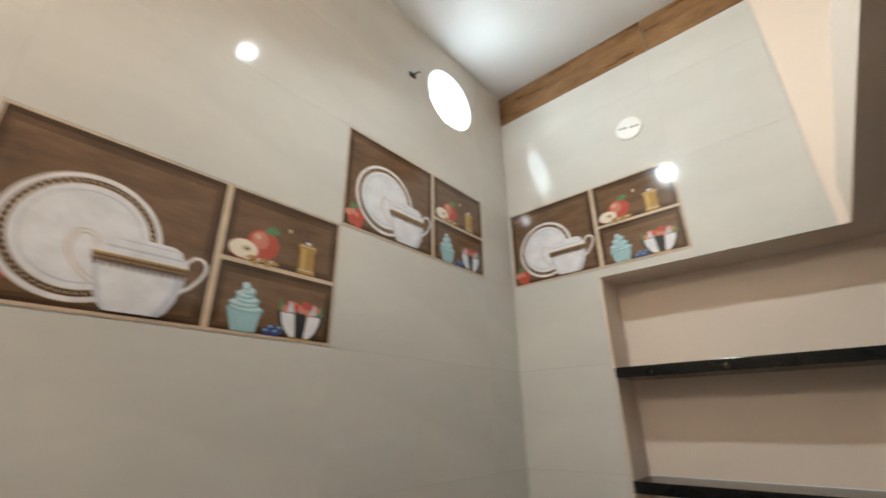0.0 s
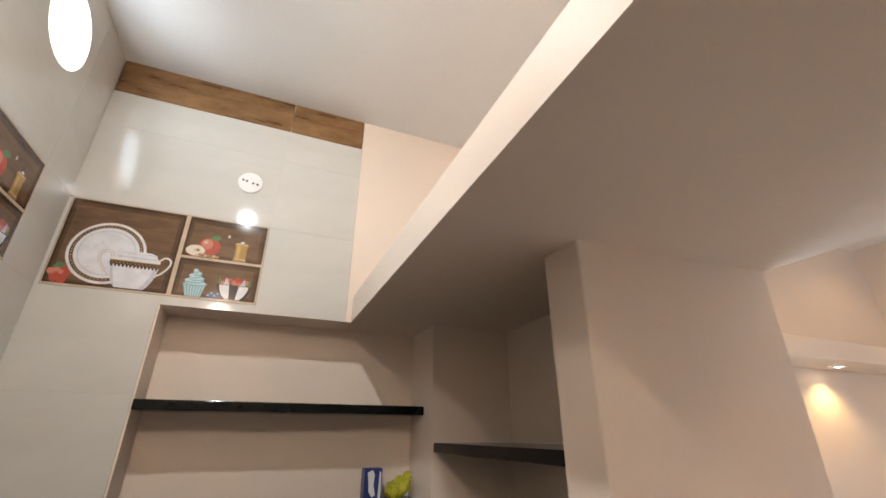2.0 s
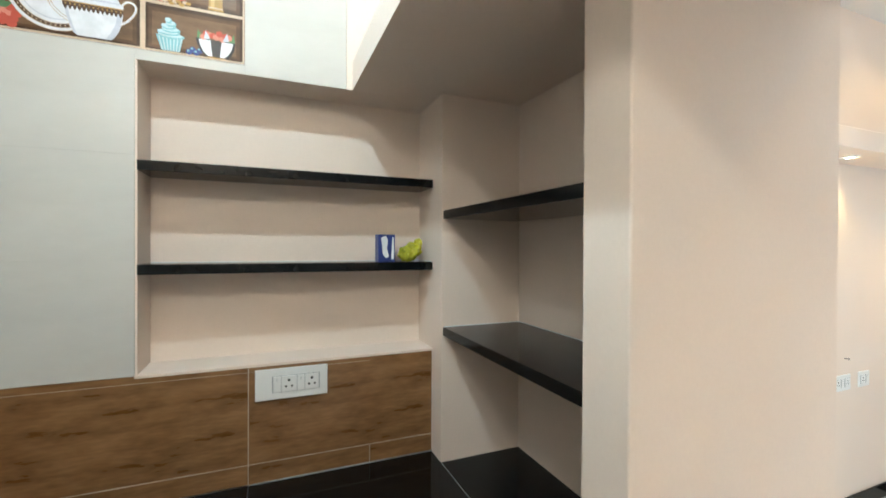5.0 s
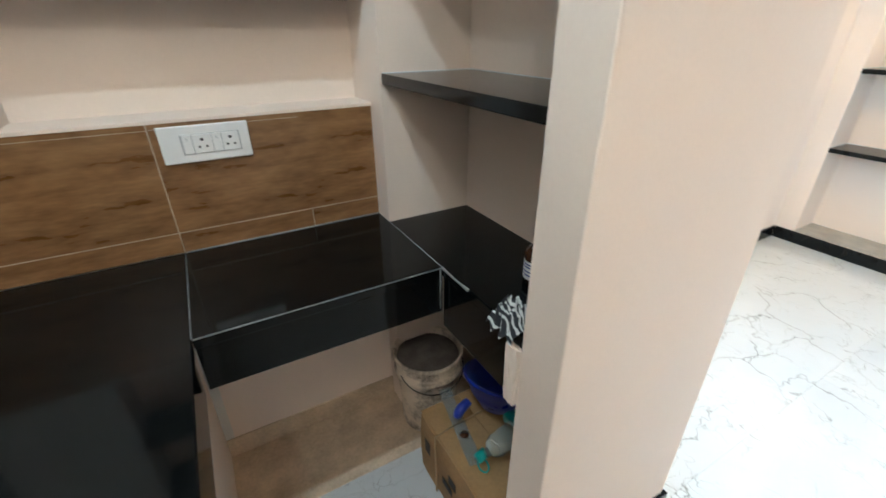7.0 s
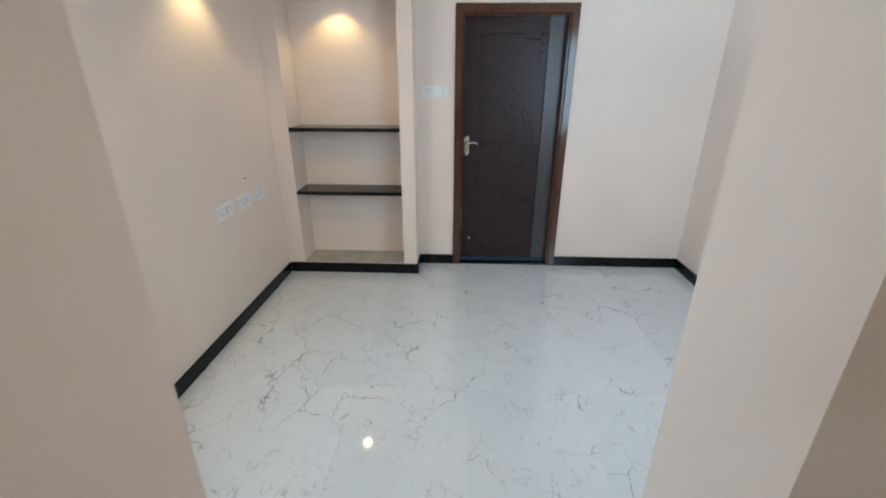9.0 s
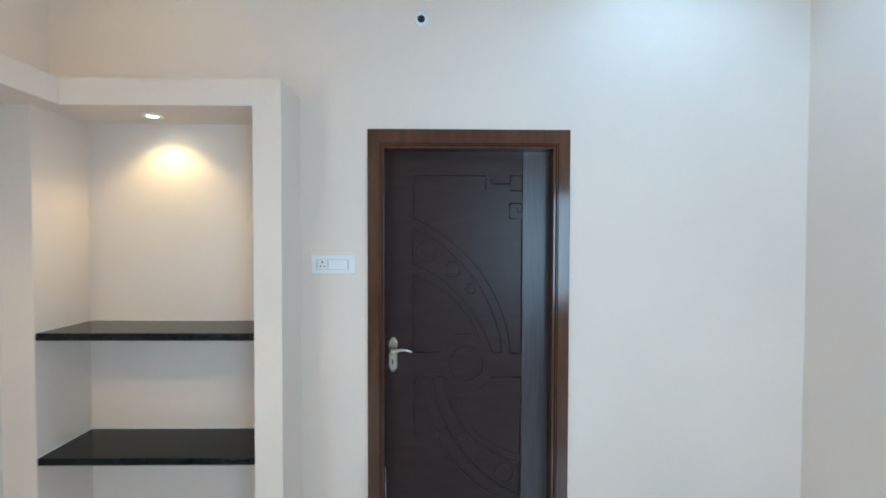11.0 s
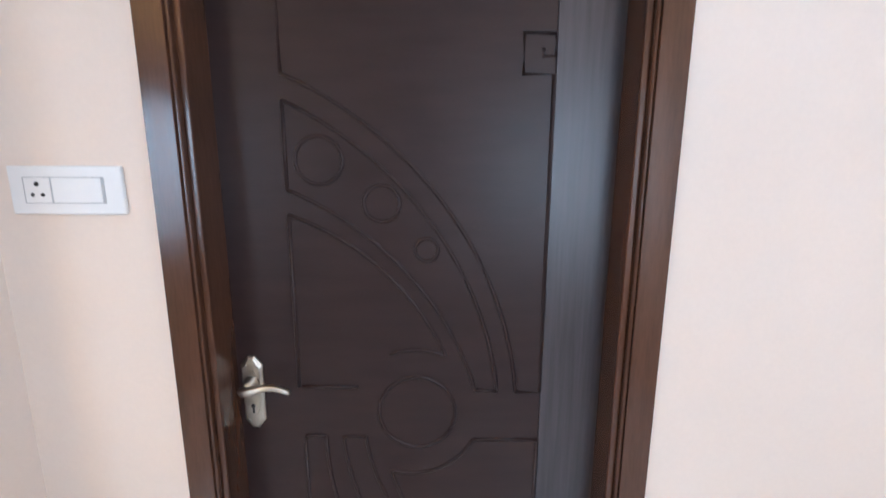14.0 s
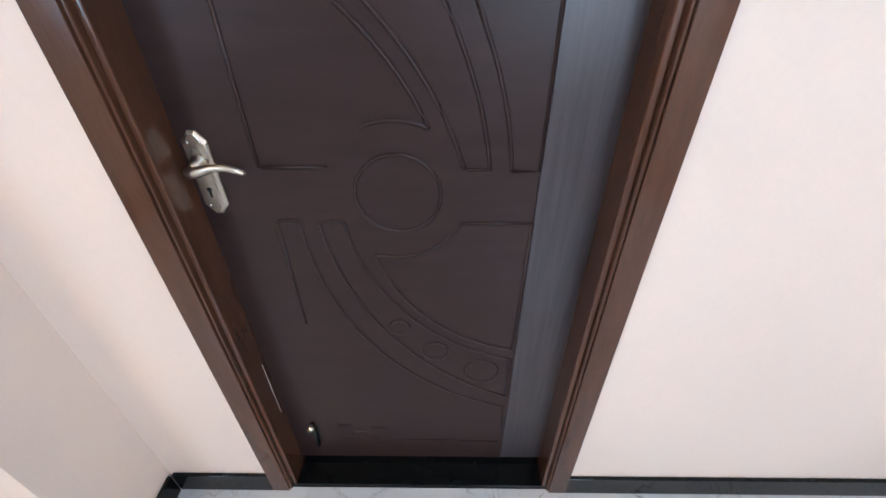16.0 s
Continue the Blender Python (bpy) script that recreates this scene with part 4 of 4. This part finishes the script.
part("cap", tube([(0.530, 0.865, 0.300), (0.498, 0.860, 0.296)], [0.017, 0.016], 20), TEAL, pb, "teal screw cap")
part("loop", tube([(0.505 - 0.012 * math.sin(a), 0.838 - 0.022 * math.cos(a), 0.288 - 0.008 * math.sin(a)) for a in [2 * math.pi * i / 18 for i in range(18)]], 0.0028, 6, closed=True), TEAL, pb, "teal carrying loop")
part("base_band", tube([(0.655, 0.90, 0.312), (0.690, 0.905, 0.318)], [0.0375, 0.036], 24), TEAL, pb, "teal band")
st = thing("plastic_strip", (0.54, 1.02, 0.275), "flat clear plastic strip with a round hole lying on the box", "packaging")
bm = boxes((-0.022, 0.022, -0.16, 0.16, 0, 0.004), bevel=0.001)
bmesh.ops.rotate(bm, verts=bm.verts, cent=(0, 0, 0), matrix=Matrix.Rotation(radians(-12), 3, "Z"))
part("film", bm, CLEAR, st, at=(0.527, 1.015, 0.274))
part("hole", turned([(0.015, 0), (0.015, 0.001)], 24), BROWN, st, "dark round spot", at=(0.518, 0.965, 0.2785))

# ---- pieces: floor and wall tiles ----
def pieces(name, parent, mat, rows, depth_axis, sign, thick=0.008, gap=0.0008):
    """Tiles of (u0, u1, v0, v1, plane) on a wall or floor, each its own object; alike ones share one mesh."""
    cache = {}
    for u0, u1, v0, v1, plane in rows:
        w, h = round(u1 - u0 - gap, 4), round(v1 - v0 - gap, 4)
        if (w, h) not in cache:
            bm = bmesh.new()
            dims = {"x": (thick, w, h), "y": (w, thick, h), "z": (w, h, thick)}[depth_axis]
            box(bm, -dims[0] / 2, dims[0] / 2, -dims[1] / 2, dims[1] / 2, -dims[2] / 2, dims[2] / 2)
            bmesh.ops.bevel(bm, geom=bm.edges[:], offset=0.0002, segments=1, affect="EDGES")
            cache[(w, h)] = mesh_of(name, bm, mat)
        ob = new(name, cache[(w, h)])
        cu, cv, cp = (u0 + u1) / 2, (v0 + v1) / 2, plane - sign * thick / 2
        ob.location = {"x": (cp, cu, cv), "y": (cu, cp, cv), "z": (cu, cv, cp)}[depth_axis]
        ob.parent = parent


floor = bpy.data.objects["floor"]
rows = []
for i in range(-1, 5):
    for j in range(-4, 3):
        x0, y0 = 1.053 + i * 1.2 - 1.2, JAMB - 0.6 + j * 0.6
        x0, x1, y0, y1 = max(x0, W1), min(x0 + 1.2, XD), max(y0, YR), min(y0 + 0.6, W2)
        if x1 - x0 > 0.05 and y1 - y0 > 0.05:
            rows.append((x0, x1, y0, y1, 0.0))
pieces("floor_tile", floor, MARBLE, rows, "z", 1, thick=0.012, gap=0.0006)

# wall tiles, 600 x 300
ROWZ = [0.0, 0.375, 0.675, CT, 1.243, 1.575, 1.875, 2.175, 2.475, 2.775]
west, north = bpy.data.objects["wall_kitchen_west"], bpy.data.objects["wall_kitchen_north"]
cols = [YB, -0.466, 0.134, 0.734, 1.334, W2]
plain, wood, decor = [], [], []
for y0, y1 in zip(cols, cols[1:]):
    for z0, z1 in ((1.243, 1.575), (1.575, 1.875), (1.875, 2.175), (2.175, 2.475), (2.475, 2.775), (2.775, CEIL)):
        if y0 == 0.734 and z0 >= 2.475:
            continue
        if (y0, z0) in ((0.134, 1.875), (0.734, 2.175)):
            decor.append((y0, z0))
            continue
        plain.append((y0, y1, z0, z1, W1))
    wood += [(y0, y1, 0.931, 1.243, W1), (y0, y1, CT, 0.931, W1)]
pieces("wall_tile", west, TILE, plain, "x", 1, gap=0.0003)
pieces("wood_look_tile", west, WOODTILE, wood, "x", 1, gap=0.003)
bm = bmesh.new()
holed_block(bm, W1 - 0.008, W1, 0.735, 1.333, 2.476, CEIL, VY, VZ, VR)
ob = new("wall_tile", mesh_of("wall_tile", bm, TILE))
ob.parent = west
rows = [(W1, NX0, 1.243, 1.575, W2), (W1, NX0, 1.575, 1.875, W2), (W1, NX0, 1.875, SOFFIT + 0.028, W2), (-0.131, 0.178, SOFFIT, 2.475, W2),
        (W1, -0.131, 2.475, 2.775, W2), (W1, -0.131, 2.775, 2.922, W2), (-0.131, 0.178, 2.475, 2.775, W2), (-0.131, 0.178, 2.775, 2.922, W2), (NX0, -0.131, SOFFIT, 2.175, W2)]
pieces("wall_tile", north, TILE, rows, "y", -1, gap=0.0003)
rows = [(W1, -0.121, 2.922, CEIL, W2), (-0.121, 0.178, 2.922, CEIL, W2), (W1, -0.121, 0.931, 1.243, W2), (-0.121, NX1, 0.931, 1.243, W2), (W1, -0.121, CT, 0.931, W2), (-0.121, 0.262, CT, 0.931, W2), (0.262, NX1, CT, 0.931, W2)]
pieces("wood_look_tile", north, WOODTILE, rows, "y", -1, gap=0.003)

PALE = material("pale_joint", (0.58, 0.50, 0.40), 0.7, vary=0.3, scale=25, grain=150, bump=0.1)
for x0, x1, z0, z1 in ((W1 + 0.002, NX1 - 0.003, 0.9300, 0.9320), (-0.122, -0.120, CT + 0.004, 0.9300), (-0.122, -0.120, 0.9320, 1.240), (0.2612, 0.2628, CT + 0.004, 0.9300), (W1 + 0.002, -0.124, 1.2205, 1.2220), (-0.118, 0.26, 1.2215, 1.2230)):
    o = new("tile_joint", mesh_of("tile_joint", boxes((x0, x1, W2 - 0.0004, W2 + 0.006, z0, z1)), PALE))
    o.parent = north
o = new("tile_joint", mesh_of("tile_joint", boxes((W1 - 0.006, W1 + 0.0004, YB + 0.002, W2 - 0.003, 0.9300, 0.9320)), PALE))
o.parent = west

# printed picture tiles
PR = {}
for key, col, rough in (("board", (0.165, 0.094, 0.052), 0.08), ("cream", (0.60, 0.47, 0.34), 0.08), ("white", (0.74, 0.74, 0.78), 0.08), ("grey", (0.56, 0.57, 0.64), 0.08), ("brown", (0.10, 0.06, 0.04), 0.08),
                        ("red", (0.48, 0.09, 0.06), 0.08), ("pink", (0.60, 0.22, 0.16), 0.08), ("green", (0.12, 0.22, 0.10), 0.08), ("amber", (0.42, 0.25, 0.08), 0.08), ("blue", (0.25, 0.47, 0.52), 0.08), ("paleblue", (0.52, 0.66, 0.70), 0.08),
                        ("board_shade", (0.105, 0.057, 0.031), 0.08), ("board_deep", (0.062, 0.033, 0.019), 0.08), ("paper", (0.76, 0.70, 0.58), 0.08), ("gold", (0.58, 0.38, 0.14), 0.08), ("navy", (0.05, 0.07, 0.22), 0.08), ("black", (0.03, 0.03, 0.035), 0.08)):
    PR[key] = material("print_" + key, col, rough, vary=0.4 if "board" in key else 0.15, scale=9 if "board" in key else 25, grain=40 if "board" in key else 90, bump=0, stretch=(1, 1, 3.5) if "board" in key else (1, 1, 1))
LAYER = 0.00022


def print_shapes():
    """The picture's shapes: name, colour, layer and outline in the tile's own width and height."""
    def bar(x0, x1, z0, z1):
        return [(x0, z0), (x1, z0), (x1, z1), (x0, z1)]
    out = [("printed_board", "board", 0, bar(0.002, 0.598, 0.002, 0.298)),
           ("printed_edge", "cream", 1.8, bar(0.003, 0.597, 0.294, 0.2975)), ("printed_edge", "cream", 1.8, bar(0.003, 0.597, 0.0025, 0.008)),
           ("printed_edge", "cream", 1.8, bar(0.592, 0.597, 0.008, 0.294)), ("printed_edge", "cream", 1.8, bar(0.003, 0.006, 0.008, 0.294)),
           ("printed_divider", "cream", 2, bar(0.328, 0.341, 0.005, 0.294)), ("printed_divider", "cream", 2, bar(0.341, 0.592, 0.139, 0.148))]
    # the printed depth of the box: darker towards the rims of each compartment
    for x0, x1, z0, z1 in ((0.006, 0.328, 0.008, 0.294), (0.341, 0.592, 0.008, 0.139), (0.341, 0.592, 0.148, 0.294)):
        for k, (key, w) in enumerate((("board_shade", 0.022), ("board_deep", 0.010))):
            out += [("printed_shade", key, 0.5 + 0.3 * k, bar(x0, x1, z1 - w, z1)), ("printed_shade", key, 0.55 + 0.3 * k, bar(x0, x0 + w * 0.7, z0, z1)),
                    ("printed_shade", key, 0.6 + 0.3 * k, bar(x1 - w * 0.8, x1, z0, z1)), ("printed_shade", key, 0.65 + 0.3 * k, bar(x0, x1, z0, z0 + w * 0.6))]
    for i in range(12):
        a = i * 2.4
        out.append(("printed_fruit", "red" if i % 3 else "pink", 3 + 0.1 * i, oval(0.040 + 0.024 * math.cos(a) * (0.3 + 0.07 * i), 0.036 + 0.022 * math.sin(a) * (0.3 + 0.07 * i), 0.011, 0.010, 14)))
    out.append(("printed_leaf", "green", 4.2, [(0.018, 0.056), (0.030, 0.074), (0.052, 0.070), (0.040, 0.056)]))
    px, pz = 0.140, 0.121
    for i, (r, c) in enumerate(((0.105, "cream"), (0.1035, "white"), (0.0965, "amber"), (0.0955, "brown"), (0.0865, "cream"), (0.0850, "white"), (0.0765, "grey"), (0.0735, "white"))):
        out.append(("printed_plate", c, 4 + i, oval(px, pz, r, r, 56)))
    for i in range(56):
        a = 2 * math.pi * i / 56
        out.append(("printed_lace", "cream", 8, oval(px + 0.091 * math.cos(a), pz + 0.091 * math.sin(a), 0.0017, 0.0026, 6)))
    def loop(pts, w, key, layer):
        """A printed band of width w along points."""
        for (x0, z0), (x1, z1) in zip(pts, pts[1:]):
            d = math.hypot(x1 - x0, z1 - z0)
            nx, nz = -(z1 - z0) / d * w / 2, (x1 - x0) / d * w / 2
            out.append(("printed_handle", key, layer, [(x0 - nx, z0 - nz), (x1 - nx, z1 - nz), (x1 + nx, z1 + nz), (x0 + nx, z0 + nz)]))
    loops = ([(0.168, 0.050), (0.150, 0.062), (0.133, 0.080), (0.125, 0.098), (0.125, 0.114), (0.132, 0.127), (0.143, 0.130), (0.153, 0.124), (0.158, 0.112), (0.159, 0.100)],
             [(0.284, 0.100), (0.288, 0.116), (0.298, 0.126), (0.310, 0.126), (0.319, 0.117), (0.319, 0.104), (0.312, 0.088), (0.298, 0.070), (0.282, 0.058)])
    for pts in loops:
        loop(pts, 0.0075, "amber", 12)
        loop(pts, 0.0052, "white", 12.3)
    body = [(0.154, 0.104), (0.157, 0.085), (0.162, 0.062), (0.170, 0.036), (0.178, 0.020), (0.186, 0.012), (0.262, 0.012), (0.270, 0.020), (0.280, 0.040), (0.287, 0.066), (0.289, 0.085), (0.289, 0.104)]
    out.append(("printed_bowl", "white", 13, body))
    out.append(("printed_bowl", "grey", 13.2, [(0.262, 0.0125), (0.269, 0.020), (0.279, 0.040), (0.286, 0.066), (0.288, 0.085), (0.276, 0.085), (0.272, 0.060), (0.262, 0.034), (0.250, 0.0125)]))
    out.append(("printed_bowl", "grey", 13.2, [(0.158, 0.085), (0.163, 0.062), (0.171, 0.036), (0.179, 0.020), (0.186, 0.014), (0.178, 0.036), (0.170, 0.062), (0.166, 0.085)]))
    out.append(("printed_lid", "white", 13.4, [(0.152, 0.103), (0.291, 0.103), (0.290, 0.108), (0.280, 0.120), (0.276, 0.130), (0.262, 0.136), (0.186, 0.137), (0.176, 0.130), (0.166, 0.116), (0.153, 0.108)]))
    out.append(("printed_lid", "grey", 13.8, [(0.168, 0.113), (0.282, 0.113), (0.279, 0.117), (0.172, 0.117)]))
    out.append(("printed_lid", "grey", 13.8, [(0.182, 0.128), (0.274, 0.128), (0.272, 0.130), (0.184, 0.130)]))
    out.append(("printed_band", "amber", 13.8, [(0.1535, 0.099), (0.2895, 0.099), (0.2895, 0.1025), (0.1535, 0.1025)]))
    out.append(("printed_band", "brown", 14, [(0.155, 0.088), (0.289, 0.088), (0.2895, 0.099), (0.154, 0.099)]))
    for i in range(13):
        x = 0.161 + i * 0.0102
        out.append(("printed_lace", "brown", 14.2 + 0.03 * i, [(x - 0.005, 0.089), (x - 0.003, 0.083), (x, 0.078), (x + 0.003, 0.083), (x + 0.005, 0.089)]))
        out.append(("printed_lace", "amber", 14.8, oval(x, 0.0935, 0.0022, 0.0022, 8)))
    # fruit and jar on the upper shelf
    out += [("printed_apple", "red", 4, oval(0.418, 0.190, 0.034, 0.032)), ("printed_apple", "pink", 5, oval(0.410, 0.197, 0.018, 0.019)), ("printed_apple", "cream", 5.5, oval(0.404, 0.204, 0.006, 0.006, 12)),
            ("printed_leaf", "green", 6, [(0.414, 0.216), (0.424, 0.232), (0.438, 0.236), (0.450, 0.226), (0.438, 0.214)]),
            ("printed_apple", "red", 6, oval(0.380, 0.170, 0.031, 0.0215)), ("printed_apple", "paper", 7, oval(0.379, 0.1705, 0.029, 0.0195)), ("printed_seed", "cream", 7.5, oval(0.384, 0.172, 0.010, 0.007, 14)), ("printed_seed", "brown", 8, oval(0.386, 0.172, 0.004, 0.003, 12))]
    for i in range(8):
        out.append(("printed_nut", "amber" if i % 3 else "cream", 8 + 0.1 * i, oval(0.388 + 0.0085 * i, 0.153 + 0.005 * math.sin(i * 2.2), 0.0075, 0.0048, 10)))
    out += [("printed_jar", "amber", 4, [(0.497, 0.150), (0.541, 0.150), (0.537, 0.162), (0.537, 0.200), (0.541, 0.212), (0.536, 0.219), (0.501, 0.219), (0.496, 0.212), (0.500, 0.200), (0.500, 0.162)]),
            ("printed_jar", "gold", 5, [(0.505, 0.156), (0.516, 0.156), (0.515, 0.208), (0.505, 0.208)]), ("printed_jar", "cream", 5.5, bar(0.500, 0.538, 0.2125, 0.2155)), ("printed_jar", "cream", 5.5, bar(0.500, 0.538, 0.156, 0.159)),
            ("printed_cap", "brown", 4, [(0.506, 0.219), (0.531, 0.219), (0.525, 0.226), (0.518, 0.230), (0.5165, 0.250), (0.5145, 0.250), (0.513, 0.230)]),
            ("printed_jar", "white", 5, oval(0.519, 0.222, 0.007, 0.0035, 14)), ("printed_spot", "cream", 4, oval(0.472, 0.238, 0.004, 0.006, 10))]
    # cup cake, berries and dish on the lower shelf
    out.append(("printed_cup", "blue", 4, [(0.380, 0.009), (0.426, 0.009), (0.434, 0.052), (0.366, 0.052)]))
    for i in range(7):
        x = 0.371 + i * 0.0097
        out.append(("printed_stripe", "paleblue", 4.5, [(x + 0.3 * (0.403 - x) + 0.001, 0.010), (x + 0.3 * (0.403 - x) + 0.0035, 0.010), (x + 0.0035, 0.051), (x, 0.051)]))
    for i in range(6):
        w = 0.034 - 0.0052 * i
        out.append(("printed_swirl", "blue", 5 + i, oval(0.401 + 0.003 * (-1) ** i, 0.053 + 0.0085 * i, w, 0.0088, 20)))
        out.append(("printed_swirl", "paleblue", 5.4 + i, oval(0.399 + 0.003 * (-1) ** i, 0.055 + 0.0085 * i, w * 0.9, 0.0066, 20)))
    for i in range(4):
        out.append(("printed_berry", "navy", 4 + 0.1 * i, oval(0.449 + 0.0095 * i, 0.015 + 0.008 * (i % 2), 0.0085, 0.0085, 12)))
        out.append(("printed_berry", "blue", 4.5 + 0.1 * i, oval(0.447 + 0.0095 * i, 0.018 + 0.008 * (i % 2), 0.0035, 0.003, 10)))
    out.append(("printed_dish", "black", 5, [(0.498, 0.007), (0.546, 0.007), (0.561, 0.020), (0.569, 0.040), (0.572, 0.061), (0.466, 0.061), (0.471, 0.040), (0.482, 0.020)]))
    out.append(("printed_dish", "amber", 5.5, [(0.498, 0.007), (0.546, 0.007), (0.549, 0.010), (0.495, 0.010)]))
    for s in (-1, 1):
        out.append(("printed_stripe", "white", 6, [(0.520 + s * u, z) for u, z in ((0.010, 0.011), (0.022, 0.011), (0.034, 0.023), (0.043, 0.042), (0.046, 0.059), (0.015, 0.059))]))
    for i in range(9):
        out.append(("printed_fruit", "red" if i % 2 else "pink", 7 + 0.1 * i, oval(0.486 + i * 0.0085, 0.066 + 0.007 * (i % 2) + 0.004 * (i % 3), 0.0095, 0.009, 12)))
    for x in (0.478, 0.496, 0.546, 0.562):
        out.append(("printed_leaf", "green" if x in (0.478, 0.562) else "grey", 6.5 if x in (0.478, 0.562) else 8.2, [(x - 0.009, 0.061), (x + 0.009, 0.061), (x + (x - 0.52) * 0.15, 0.087)]))
    return out


SHAPES = print_shapes()
meshes = {}


def decor_tile(wall, m):
    if "tile" not in meshes:
        meshes["tile"] = mesh_of("picture_tile", boxes((0.0004, 0.5996, 0.0, 0.008, 0.0004, 0.2996), bevel=0.0004), TILE)
        groups = {}
        for name, col, layer, pts in SHAPES:
            bm = groups.setdefault((name, col), bmesh.new())
            d = -LAYER * (layer + 1)
            bm.faces.new([bm.verts.new((x, d, z)) for x, z in pts])
        for (name, col), bm in groups.items():
            bmesh.ops.recalc_face_normals(bm, faces=bm.faces)
            for f in bm.faces:
                if f.normal.y > 0:
                    f.normal_flip()
            meshes[(name, col)] = mesh_of(name, bm, PR[col])
    tile = new("picture_tile", meshes["tile"])
    tile.parent = wall
    tile.matrix_basis = m
    for key, me in meshes.items():
        if key != "tile":
            o = new(key[0], me)
            o.parent = tile


for y0, z0 in decor:
    decor_tile(west, pose(W1, y0, z0, 0, 0, 90))
decor_tile(north, pose(-0.731, W2, 2.175))
